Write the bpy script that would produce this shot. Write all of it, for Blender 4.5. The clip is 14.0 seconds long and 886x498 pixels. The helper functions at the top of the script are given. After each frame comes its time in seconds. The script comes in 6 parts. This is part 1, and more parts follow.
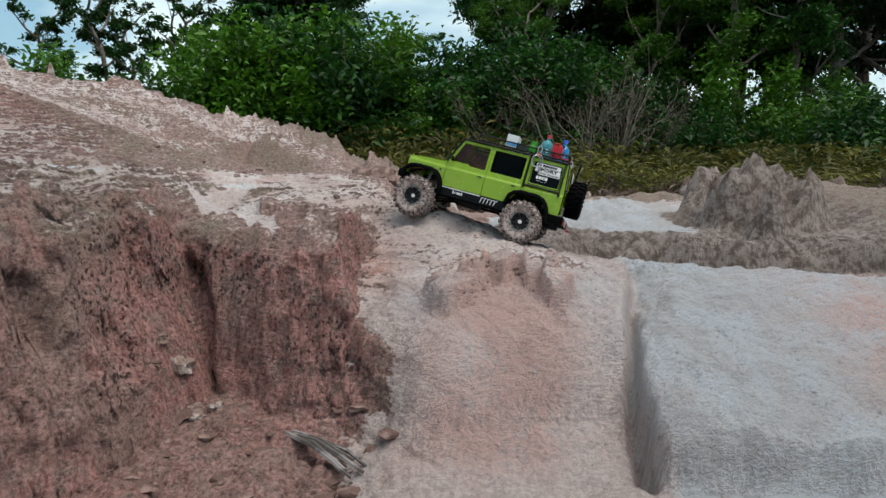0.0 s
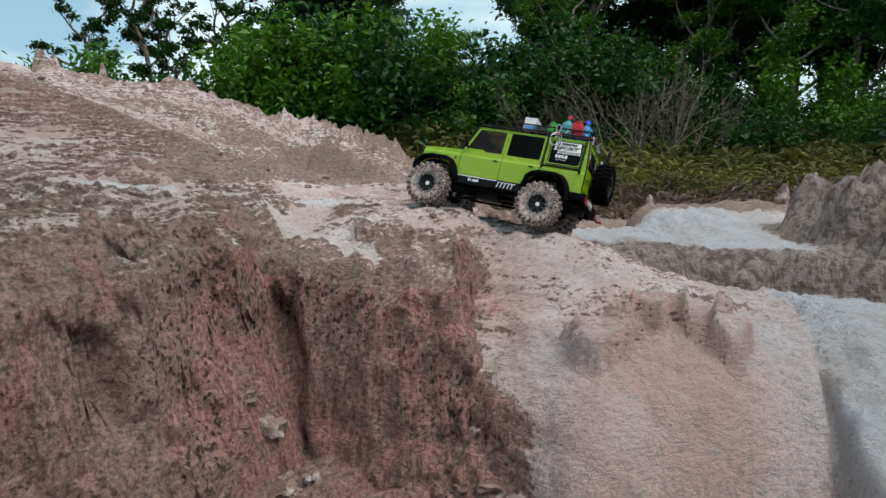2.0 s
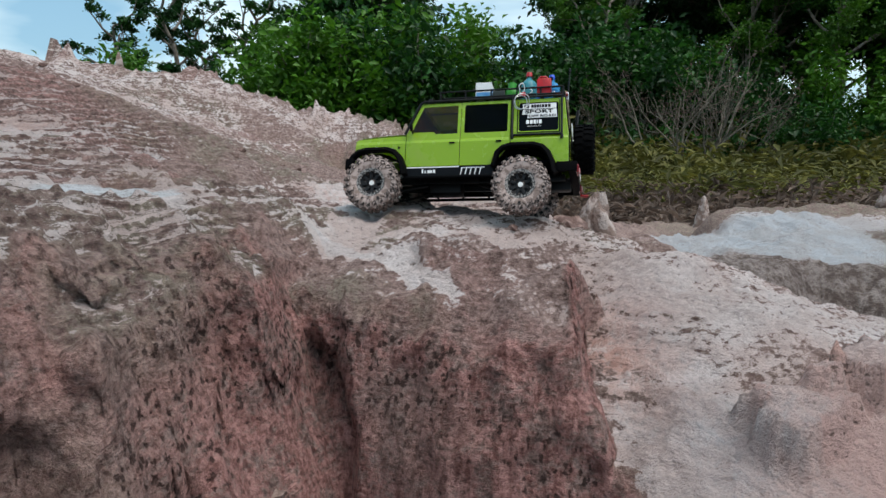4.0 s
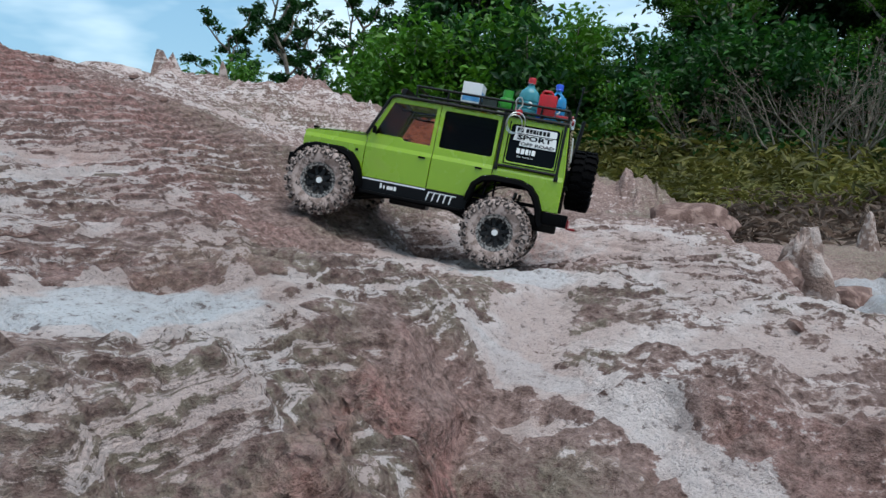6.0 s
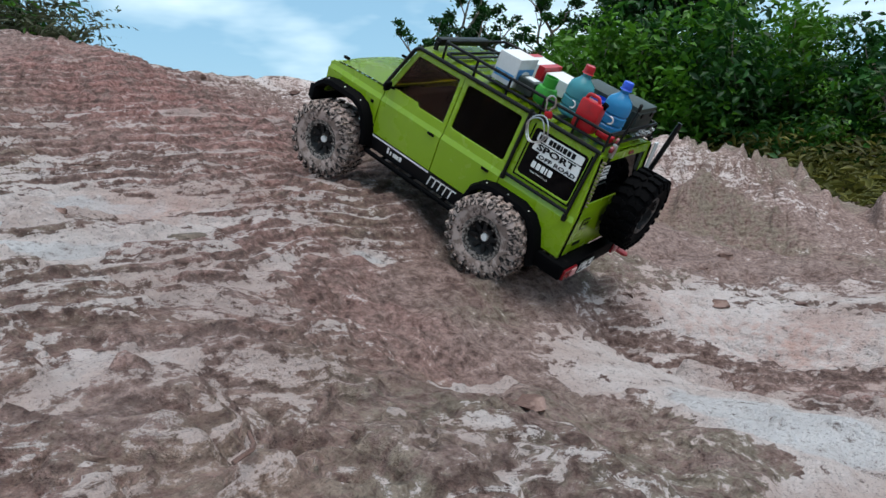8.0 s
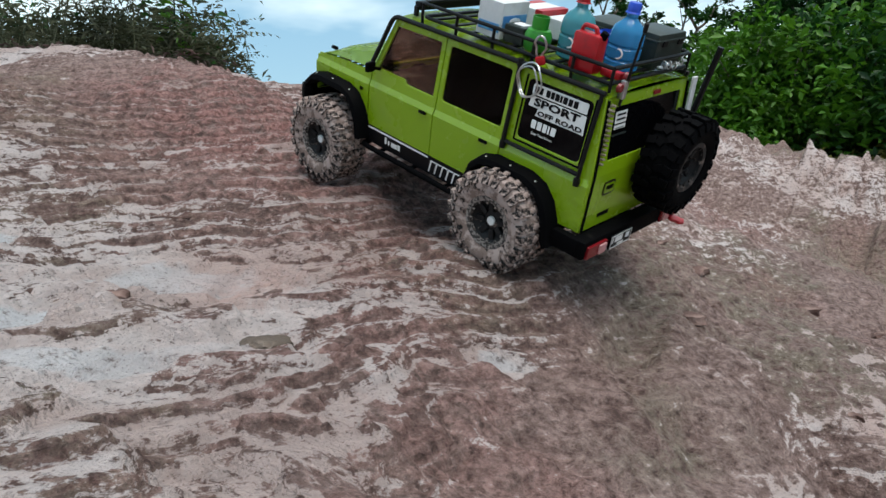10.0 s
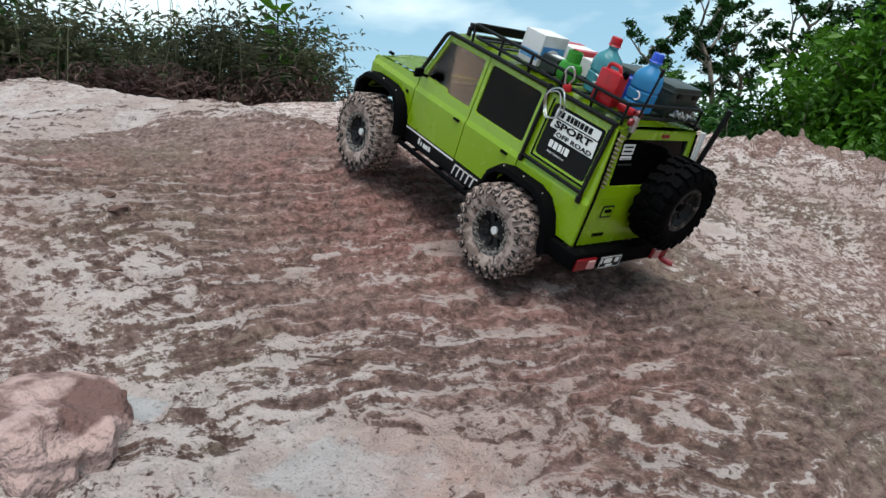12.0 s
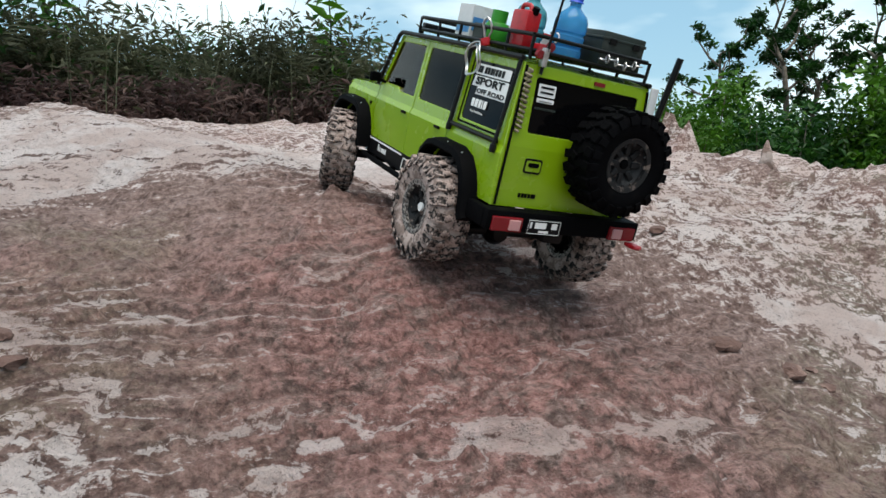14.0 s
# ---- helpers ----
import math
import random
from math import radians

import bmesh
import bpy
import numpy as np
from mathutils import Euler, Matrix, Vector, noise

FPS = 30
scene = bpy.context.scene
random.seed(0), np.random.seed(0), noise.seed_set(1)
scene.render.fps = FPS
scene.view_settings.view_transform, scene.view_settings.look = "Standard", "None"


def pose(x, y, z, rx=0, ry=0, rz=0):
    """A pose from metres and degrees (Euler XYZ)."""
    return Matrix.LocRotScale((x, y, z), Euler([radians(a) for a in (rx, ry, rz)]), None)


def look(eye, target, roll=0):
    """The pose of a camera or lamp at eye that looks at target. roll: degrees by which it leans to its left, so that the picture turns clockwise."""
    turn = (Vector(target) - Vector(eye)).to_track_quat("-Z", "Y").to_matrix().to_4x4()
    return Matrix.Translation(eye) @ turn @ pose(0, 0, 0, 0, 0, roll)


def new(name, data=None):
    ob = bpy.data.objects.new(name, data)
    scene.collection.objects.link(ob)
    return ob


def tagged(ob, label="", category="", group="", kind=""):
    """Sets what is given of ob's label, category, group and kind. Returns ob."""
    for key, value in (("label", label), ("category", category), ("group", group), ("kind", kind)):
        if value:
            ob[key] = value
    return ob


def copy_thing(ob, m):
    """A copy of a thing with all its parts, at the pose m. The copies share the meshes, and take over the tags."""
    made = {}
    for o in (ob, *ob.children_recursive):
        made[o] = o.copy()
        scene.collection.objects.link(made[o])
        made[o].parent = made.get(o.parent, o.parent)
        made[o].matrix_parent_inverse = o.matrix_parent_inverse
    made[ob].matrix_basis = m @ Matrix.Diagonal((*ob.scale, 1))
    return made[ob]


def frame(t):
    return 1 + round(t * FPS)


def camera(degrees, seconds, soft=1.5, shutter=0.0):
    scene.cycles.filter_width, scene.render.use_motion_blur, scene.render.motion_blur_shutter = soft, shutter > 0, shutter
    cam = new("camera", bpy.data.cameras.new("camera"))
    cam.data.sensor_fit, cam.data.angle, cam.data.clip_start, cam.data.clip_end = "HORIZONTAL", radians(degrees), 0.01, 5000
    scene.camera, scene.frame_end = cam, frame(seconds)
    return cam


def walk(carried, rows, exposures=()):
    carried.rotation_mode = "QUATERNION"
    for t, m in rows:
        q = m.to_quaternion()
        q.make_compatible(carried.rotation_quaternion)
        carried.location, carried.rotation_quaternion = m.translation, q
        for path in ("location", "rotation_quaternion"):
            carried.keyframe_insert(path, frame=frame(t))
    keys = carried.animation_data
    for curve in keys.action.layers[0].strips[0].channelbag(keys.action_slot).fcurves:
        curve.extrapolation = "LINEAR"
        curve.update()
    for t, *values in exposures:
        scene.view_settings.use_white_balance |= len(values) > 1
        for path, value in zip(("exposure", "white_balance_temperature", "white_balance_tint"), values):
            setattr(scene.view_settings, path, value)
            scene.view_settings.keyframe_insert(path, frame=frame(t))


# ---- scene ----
cam = camera(65.9, 14.0)
PATH = [
    (0, (0.000, 0.000, 0.600), (0.000, 1.976, 0.288), 0.04),
    (0.5, (-0.037, 0.050, 0.617), (-0.071, 2.025, 0.305), 0.21),
    (1, (-0.095, 0.110, 0.626), (-0.174, 2.084, 0.314), 0.31),
    (1.5, (-0.153, 0.190, 0.636), (-0.250, 2.163, 0.320), 0.13),
    (2, (-0.205, 0.282, 0.633), (-0.302, 2.254, 0.314), -0.03),
    (2.2, (-0.223, 0.316, 0.631), (-0.323, 2.288, 0.315), 0.14),
    (4.3, (-0.364, 0.756, 0.612), (-0.573, 2.719, 0.292), -0.27),
    (4.5, (-0.384, 0.809, 0.613), (-0.623, 2.769, 0.298), -0.20),
    (5, (-0.436, 0.935, 0.627), (-0.730, 2.889, 0.314), -0.30),
    (5.5, (-0.494, 1.051, 0.644), (-0.866, 2.990, 0.329), -0.88),
    (6, (-0.544, 1.157, 0.659), (-1.003, 3.080, 0.354), -0.78),
    (6.5, (-0.588, 1.282, 0.675), (-1.144, 3.180, 0.373), -0.65),
    (7, (-0.621, 1.386, 0.675), (-1.301, 3.242, 0.372), -0.84),
    (7.5, (-0.641, 1.465, 0.687), (-1.464, 3.264, 0.397), -1.07),
    (8, (-0.668, 1.522, 0.707), (-1.616, 3.260, 0.423), -0.91),
    (8.2, (-0.681, 1.547, 0.717), (-1.679, 3.257, 0.435), -1.20),
    (10.3, (-0.836, 1.725, 0.793), (-2.119, 3.233, 0.510), -0.09),
    (10.5, (-0.858, 1.735, 0.808), (-2.163, 3.223, 0.525), -0.06),
    (11, (-0.915, 1.742, 0.838), (-2.273, 3.183, 0.556), 0.17),
    (11.5, (-0.965, 1.741, 0.872), (-2.369, 3.137, 0.593), 0.03),
    (12, (-1.016, 1.753, 0.910), (-2.445, 3.123, 0.628), -0.22),
    (12.5, (-1.077, 1.783, 0.948), (-2.515, 3.144, 0.668), -0.30),
    (13, (-1.143, 1.836, 0.976), (-2.596, 3.182, 0.696), -0.42),
    (13.5, (-1.220, 1.912, 0.995), (-2.711, 3.214, 0.714), -0.23),
    (14, (-1.278, 1.993, 1.014), (-2.815, 3.243, 0.742), 0.10),
]
walk(cam, [(t, look(eye, target, roll)) for t, eye, target, roll in PATH], [(0, -0.12, 6850, 10), (4, -0.08, 6500, 10), (5.8, -0.05, 6200, 10), (8, 0.0, 6350, 10), (10.5, 0.03, 6650, 10), (14, 0.08, 6800, 10)])

# ---- light: an overcast evening sky, soft from above ----
world = bpy.data.worlds.new("overcast_sky")
scene.world = world
world.use_nodes = True
wn, wl = world.node_tree.nodes, world.node_tree.links
wn.clear()
sky = wn.new("ShaderNodeTexSky")
sky.sky_type = "NISHITA"
sky.sun_disc = False
sky.sun_elevation, sky.sun_rotation = radians(67), radians(119)
sky.altitude, sky.air_density, sky.dust_density, sky.ozone_density = 50, 1.0, 0.8, 2.5
cloud_map = wn.new("ShaderNodeMapping")
cloud_map.inputs["Scale"].default_value = (1.0, 1.0, 3.0)
cloud_coord = wn.new("ShaderNodeTexCoord")
cloud = wn.new("ShaderNodeTexNoise")
cloud.inputs["Scale"].default_value, cloud.inputs["Detail"].default_value, cloud.inputs["Roughness"].default_value = 2.2, 5.0, 0.5
cloud_ramp = wn.new("ShaderNodeValToRGB")
cloud_ramp.color_ramp.elements[0].position, cloud_ramp.color_ramp.elements[1].position = 0.46, 0.62
cloud_ramp.color_ramp.elements[0].color, cloud_ramp.color_ramp.elements[1].color = (0.05, 0.05, 0.05, 1), (1.0, 1.0, 1.0, 1)
cloud_mix = wn.new("ShaderNodeMix")
cloud_mix.data_type = "RGBA"
cloud_mix.inputs[7].default_value = (6.6, 8.0, 8.5, 1)
back = wn.new("ShaderNodeBackground")
back.inputs["Strength"].default_value = 0.15
wout = wn.new("ShaderNodeOutputWorld")
wl.new(cloud_coord.outputs["Generated"], cloud_map.inputs["Vector"])
wl.new(cloud_map.outputs["Vector"], cloud.inputs["Vector"])
wl.new(cloud.outputs["Fac"], cloud_ramp.inputs["Fac"])
wl.new(cloud_ramp.outputs["Color"], cloud_mix.inputs[0])
haze = wn.new("ShaderNodeMix")
haze.data_type = "RGBA"
haze.inputs[0].default_value = 0.65
haze.inputs[7].default_value = (1.9, 4.0, 5.4, 1)
wl.new(sky.outputs["Color"], haze.inputs[6])
wl.new(haze.outputs[2], cloud_mix.inputs[6])
wl.new(cloud_mix.outputs[2], back.inputs["Color"])
wl.new(back.outputs["Background"], wout.inputs["Surface"])

sun_data = bpy.data.lights.new("sun", "SUN")
sun_data.energy, sun_data.angle, sun_data.color = 3.5, radians(50), (1.0, 0.95, 0.90)
sun = new("sun", sun_data)
sun.matrix_world = look((2.2, -1.2, 6), (0, 0, 0))
scene.view_settings.exposure = 0.0

import functools
from mathutils.geometry import tessellate_polygon


# ---- materials ----
def material(name, base, rough=0.6, metal=0.0, spec=0.5):
    m = bpy.data.materials.new(name)
    m.use_nodes = True
    b = m.node_tree.nodes["Principled BSDF"]
    b.inputs["Base Color"].default_value = (*base, 1)
    b.inputs["Roughness"].default_value = rough
    b.inputs["Metallic"].default_value = metal
    b.inputs["Specular IOR Level"].default_value = spec
    return m


def node(m, kind, **values):
    n = m.node_tree.nodes.new(kind)
    for key, value in values.items():
        n.inputs[key.replace("_", " ")].default_value = value
    return n


def link(m, a, b):
    m.node_tree.links.new(a, b)


def principled(m):
    return m.node_tree.nodes["Principled BSDF"]


def object_space(m, scale=(1, 1, 1)):
    c = m.node_tree.nodes.new("ShaderNodeTexCoord")
    p = m.node_tree.nodes.new("ShaderNodeMapping")
    p.inputs["Scale"].default_value = scale
    link(m, c.outputs["Object"], p.inputs["Vector"])
    return p.outputs["Vector"]


def noise_value(m, vector, scale, detail=4.0, rough=0.55):
    n = node(m, "ShaderNodeTexNoise", Scale=scale, Detail=detail, Roughness=rough)
    link(m, vector, n.inputs["Vector"])
    return n.outputs["Fac"]


def ramp(m, value, low, high):
    r = m.node_tree.nodes.new("ShaderNodeMapRange")
    r.inputs["From Min"].default_value, r.inputs["From Max"].default_value = low, high
    r.interpolation_type = "SMOOTHSTEP"
    link(m, value, r.inputs["Value"])
    return r.outputs["Result"]


def sums(m, op, a, b):
    n = m.node_tree.nodes.new("ShaderNodeMath")
    n.operation = op
    for k, v in ((0, a), (1, b)):
        if isinstance(v, (int, float)):
            n.inputs[k].default_value = v
        else:
            link(m, v, n.inputs[k])
    return n.outputs[0]


def blend(m, factor, a, b, mode="MIX"):
    n = m.node_tree.nodes.new("ShaderNodeMix")
    n.data_type, n.blend_type = "RGBA", mode
    for k, v in ((0, factor), (6, a), (7, b)):
        if isinstance(v, (int, float)):
            n.inputs[k].default_value = v
        elif isinstance(v, tuple):
            n.inputs[k].default_value = (*v, 1)
        else:
            link(m, v, n.inputs[k])
    return n.outputs[2]


def bump(m, height, strength, distance):
    n = node(m, "ShaderNodeBump", Strength=strength, Distance=distance)
    link(m, height, n.inputs["Height"])
    link(m, n.outputs["Normal"], principled(m).inputs["Normal"])
    return n


def attribute(m, name):
    n = m.node_tree.nodes.new("ShaderNodeAttribute")
    n.attribute_name = name
    return n.outputs["Fac"]


def worn(name, base, other, scale=30.0, low=0.45, high=0.65, rough=0.6, metal=0.0, relief=0.1, depth=0.001, grain=300.0, spec=0.4):
    """A surface of one colour with patches of another and a fine grain."""
    m = material(name, base, rough, metal, spec)
    v = object_space(m)
    patch = ramp(m, noise_value(m, v, scale), low, high)
    fine = noise_value(m, v, grain, 3.0)
    col = blend(m, patch, base, other)
    col = blend(m, sums(m, "MULTIPLY", fine, 0.35), col, tuple(0.55 * c for c in base))
    link(m, col, principled(m).inputs["Base Color"])
    bump(m, fine, relief, depth)
    return m


def clay():
    """Eroded kaolin clay: grey-brown crust in thin beds, pale washed treads, red faces, olive stains."""
    m = material("eroded_clay", (0.25, 0.19, 0.17), 0.85, spec=0.2)
    v = object_space(m)
    pale, red, damp, soil, white, pink = (attribute(m, k) for k in ("pale", "red", "damp", "soil", "white", "pink"))
    flute, grey, pitted, face, sheet, bed, bedded = (attribute(m, k) for k in ("flute", "grey", "pitted", "face", "sheet", "bed", "bedded"))
    add = lambda *vals: functools.reduce(lambda p, q: sums(m, "ADD", p, q), vals)
    times = lambda a, b: sums(m, "MULTIPLY", a, b)
    less = lambda a, b: sums(m, "SUBTRACT", a, b)
    off = lambda n, k: times(less(n, 0.5), k)
    big = noise_value(m, v, 6.0, 5.0, 0.6)
    mid = noise_value(m, v, 26.0, 7.0, 0.68)
    small = noise_value(m, v, 110.0, 6.0, 0.7)
    fine = noise_value(m, v, 380.0, 3.0, 0.6)
    # streaks down the upright faces
    long = node(m, "ShaderNodeMapping")
    long.inputs["Scale"].default_value = (1.0, 1.0, 0.10)
    link(m, v, long.inputs["Vector"])
    streak = noise_value(m, long.outputs["Vector"], 85.0, 5.0, 0.65)
    # flakes: thin, level scales
    flat = node(m, "ShaderNodeMapping")
    flat.inputs["Scale"].default_value = (1.0, 1.0, 2.0)
    link(m, v, flat.inputs["Vector"])
    flake = noise_value(m, flat.outputs["Vector"], 62.0, 6.0, 0.72)
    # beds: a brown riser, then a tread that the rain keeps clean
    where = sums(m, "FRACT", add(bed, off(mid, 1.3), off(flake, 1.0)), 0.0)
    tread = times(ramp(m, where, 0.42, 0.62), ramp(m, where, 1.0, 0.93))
    # each bed has its own run of washed and crusted stretches
    split = m.node_tree.nodes.new("ShaderNodeSeparateXYZ")
    link(m, v, split.inputs[0])
    run = m.node_tree.nodes.new("ShaderNodeCombineXYZ")
    link(m, times(split.outputs[0], 6.0), run.inputs[0])
    link(m, times(split.outputs[1], 6.0), run.inputs[1])
    link(m, times(bed, 1.9), run.inputs[2])
    strata = noise_value(m, run.outputs[0], 1.0, 7.0, 0.68)
    # mask for the painted shade at a riser's foot
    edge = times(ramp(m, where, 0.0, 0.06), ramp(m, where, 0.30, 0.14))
    crumb = add(times(mid, 0.15), times(small, 0.40), times(flake, 0.30), times(strata, 0.15))
    # crust
    col = blend(m, ramp(m, crumb, 0.40, 0.60), (0.135, 0.080, 0.068), (0.455, 0.320, 0.284))
    col = blend(m, times(ramp(m, big, 0.42, 0.60), 0.5), col, blend(m, ramp(m, crumb, 0.40, 0.60), (0.215, 0.140, 0.122), (0.52, 0.385, 0.348)))
    olive = blend(m, ramp(m, crumb, 0.40, 0.60), (0.125, 0.098, 0.070), (0.345, 0.288, 0.225))
    col = blend(m, times(damp, ramp(m, add(times(small, 0.4), times(mid, 0.6)), 0.43, 0.55)), col, olive)
    # red clay
    tone = ramp(m, add(times(streak, 0.45), times(small, 0.55)), 0.40, 0.60)
    rust = blend(m, tone, (0.215, 0.090, 0.078), (0.53, 0.275, 0.245))
    col = blend(m, times(times(red, 0.95), ramp(m, add(times(mid, 0.6), times(flake, 0.4)), 0.40, 0.54)), col, rust)
    # shade at the foot of each riser, painted as a dark band
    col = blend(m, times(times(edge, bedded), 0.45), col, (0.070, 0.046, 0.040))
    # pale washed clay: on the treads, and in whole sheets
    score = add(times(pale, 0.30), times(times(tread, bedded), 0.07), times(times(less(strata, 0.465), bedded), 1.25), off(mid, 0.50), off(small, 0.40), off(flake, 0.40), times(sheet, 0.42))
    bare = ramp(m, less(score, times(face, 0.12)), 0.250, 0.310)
    tint = blend(m, ramp(m, big, 0.42, 0.58), (0.72, 0.625, 0.60), (0.60, 0.475, 0.44))
    tint = blend(m, white, tint, blend(m, ramp(m, big, 0.40, 0.60), (0.50, 0.515, 0.545), (0.46, 0.445, 0.45)))
    tint = blend(m, ramp(m, sheet, 0.75, 1.0), tint, (0.67, 0.665, 0.68))
    tint = blend(m, times(pink, ramp(m, add(times(big, 0.5), times(streak, 0.5)), 0.38, 0.58)), tint, (0.60, 0.345, 0.285))
    tint = blend(m, times(ramp(m, crumb, 0.50, 0.40), 0.50), tint, (0.34, 0.265, 0.24))
    smooth = ramp(m, pale, 0.85, 1.25)
    tint = blend(m, times(smooth, less(0.7, times(white, 0.7))), tint, blend(m, ramp(m, streak, 0.42, 0.58), (0.40, 0.315, 0.295), (0.58, 0.49, 0.46)))
    tint = blend(m, times(times(pink, smooth), ramp(m, add(times(big, 0.5), times(streak, 0.5)), 0.38, 0.58)), tint, (0.55, 0.36, 0.325))
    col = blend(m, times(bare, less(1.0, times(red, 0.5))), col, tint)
    # dark specks and pits, fewer on the smooth pale flank; small shadows painted in
    col = blend(m, times(times(ramp(m, add(times(small, 0.6), times(flake, 0.4)), 0.445, 0.375), 0.65), less(1.0, times(smooth, 0.6))), col, (0.085, 0.053, 0.045))
    col = blend(m, times(flute, times(ramp(m, streak, 0.54, 0.42), less(0.6, times(smooth, 0.4)))), col, (0.17, 0.125, 0.105))
    col = blend(m, grey, col, blend(m, ramp(m, add(times(streak, 0.3), times(mid, 0.7)), 0.42, 0.58), (0.110, 0.082, 0.070), (0.34, 0.285, 0.262)))
    col = blend(m, times(ramp(m, fine, 0.57, 0.68), less(0.5, times(smooth, 0.3))), col, (0.080, 0.052, 0.045))
    drop = node(m, "ShaderNodeMapping")
    drop.inputs["Scale"].default_value = (1.0, 1.0, 0.75)
    link(m, v, drop.inputs["Vector"])
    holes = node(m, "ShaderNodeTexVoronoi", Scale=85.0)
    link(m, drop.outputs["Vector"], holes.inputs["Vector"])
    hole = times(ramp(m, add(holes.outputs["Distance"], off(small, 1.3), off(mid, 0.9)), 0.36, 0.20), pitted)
    # shade inside the pits, put into the colour on top of the dents
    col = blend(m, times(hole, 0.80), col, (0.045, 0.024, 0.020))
    col = blend(m, soil, col, blend(m, mid, (0.05, 0.045, 0.025), (0.14, 0.11, 0.07)))
    link(m, col, principled(m).inputs["Base Color"])
    link(m, add(0.58, times(small, 0.45)), principled(m).inputs["Roughness"])
    h = add(times(mid, 0.55), times(flake, 0.75), times(small, 0.55), times(fine, 0.22), times(times(smooth, mid), 0.7))
    h = add(h, times(times(ramp(m, where, 0.02, 0.40), bedded), 0.07), times(times(strata, bedded), 0.50), times(less(1.0, bare), 0.13), times(times(streak, flute), 0.6))
    h = less(h, times(hole, 0.40))
    bump(m, h, 1.0, 0.020)
    return m


MAT_CLAY = clay()


def paint():
    m = material("lime_paint", (0.20, 0.335, 0.006), 0.35)
    v = object_space(m)
    dust = ramp(m, noise_value(m, v, 28.0, 5.0), 0.52, 0.85)
    fine = noise_value(m, v, 900.0, 2.0)
    col = blend(m, sums(m, "MULTIPLY", dust, 0.18), (0.20, 0.335, 0.006), (0.27, 0.25, 0.12))
    link(m, col, principled(m).inputs["Base Color"])
    link(m, sums(m, "ADD", 0.26, sums(m, "MULTIPLY", dust, 0.35)), principled(m).inputs["Roughness"])
    principled(m).inputs["Coat Weight"].default_value = 0.2
    principled(m).inputs["Coat Roughness"].default_value = 0.12
    bump(m, fine, 0.04, 0.0004)
    return m


def muddy(name, low, high):
    """Black rubber under dried clay."""
    m = material(name, (0.02, 0.02, 0.02), 0.8, spec=0.3)
    v = object_space(m)
    mud = ramp(m, sums(m, "ADD", sums(m, "MULTIPLY", noise_value(m, v, 55.0, 5.0), 0.6), sums(m, "MULTIPLY", noise_value(m, v, 260.0, 3.0), 0.4)), low, high)
    tone = blend(m, ramp(m, noise_value(m, v, 120.0), 0.42, 0.58), (0.20, 0.145, 0.125), (0.40, 0.315, 0.285))
    link(m, blend(m, mud, (0.007, 0.007, 0.0075), tone), principled(m).inputs["Base Color"])
    bump(m, sums(m, "ADD", mud, sums(m, "MULTIPLY", noise_value(m, v, 500.0), 0.5)), 0.5, 0.0015)
    return m


def window_glass(name, tint, bend=1.35):
    m = bpy.data.materials.new(name)
    m.use_nodes = True
    nt = m.node_tree
    nt.nodes.remove(nt.nodes["Principled BSDF"])
    clear = nt.nodes.new("ShaderNodeBsdfTransparent")
    clear.inputs["Color"].default_value = (*tint, 1)
    shine = nt.nodes.new("ShaderNodeBsdfGlossy")
    shine.inputs["Roughness"].default_value = 0.03
    fres = nt.nodes.new("ShaderNodeFresnel")
    fres.inputs["IOR"].default_value = bend
    mix = nt.nodes.new("ShaderNodeMixShader")
    nt.links.new(fres.outputs[0], mix.inputs[0])
    nt.links.new(clear.outputs[0], mix.inputs[1])
    nt.links.new(shine.outputs[0], mix.inputs[2])
    nt.links.new(mix.outputs[0], nt.nodes["Material Output"].inputs["Surface"])
    return m


def clear_plastic(name, tint):
    m = material(name, tint, 0.12)
    principled(m).inputs["Transmission Weight"].default_value = 0.45
    principled(m).inputs["IOR"].default_value = 1.3
    return m


MAT_LIME = paint()
MAT_PLASTIC = worn("black_plastic", (0.0025, 0.0025, 0.003), (0.016, 0.014, 0.013), 40.0, 0.62, 0.88, 0.65, relief=0.25, depth=0.0006, grain=700, spec=0.03)
MAT_SATIN = worn("satin_black_metal", (0.004, 0.004, 0.0045), (0.025, 0.022, 0.020), 60.0, 0.62, 0.82, 0.42, 0.0, 0.1, 0.0004, 600, 0.2)
MAT_RUBBER = worn("clean_rubber", (0.002, 0.002, 0.0025), (0.006, 0.0055, 0.0055), 45.0, 0.5, 0.8, 0.75, relief=0.3, depth=0.0006, grain=500, spec=0.04)
MAT_MUD_TYRE = muddy("mud_caked_rubber", 0.39, 0.47)
MAT_MUD_LUG = muddy("mud_smeared_lug", 0.46, 0.56)
MAT_RIM = worn("black_rim", (0.015, 0.015, 0.016), (0.16, 0.125, 0.11), 90.0, 0.56, 0.66, 0.5, 0.0, 0.2, 0.0006, 500, 0.2)
MAT_RING = worn("scuffed_bead_ring", (0.33, 0.30, 0.28), (0.03, 0.03, 0.03), 260.0, 0.45, 0.55, 0.5, 0.5, 0.3, 0.0005, 800)
MAT_STEEL = worn("bright_steel", (0.62, 0.62, 0.62), (0.35, 0.33, 0.31), 200.0, 0.5, 0.7, 0.3, 0.9, 0.1, 0.0003, 800)
MAT_WHITE = worn("white_vinyl", (0.78, 0.78, 0.77), (0.55, 0.53, 0.5), 80.0, 0.6, 0.85, 0.4, relief=0.02, depth=0.0002)
MAT_DECAL = material("black_vinyl", (0.004, 0.004, 0.005), 0.35, spec=0.12)
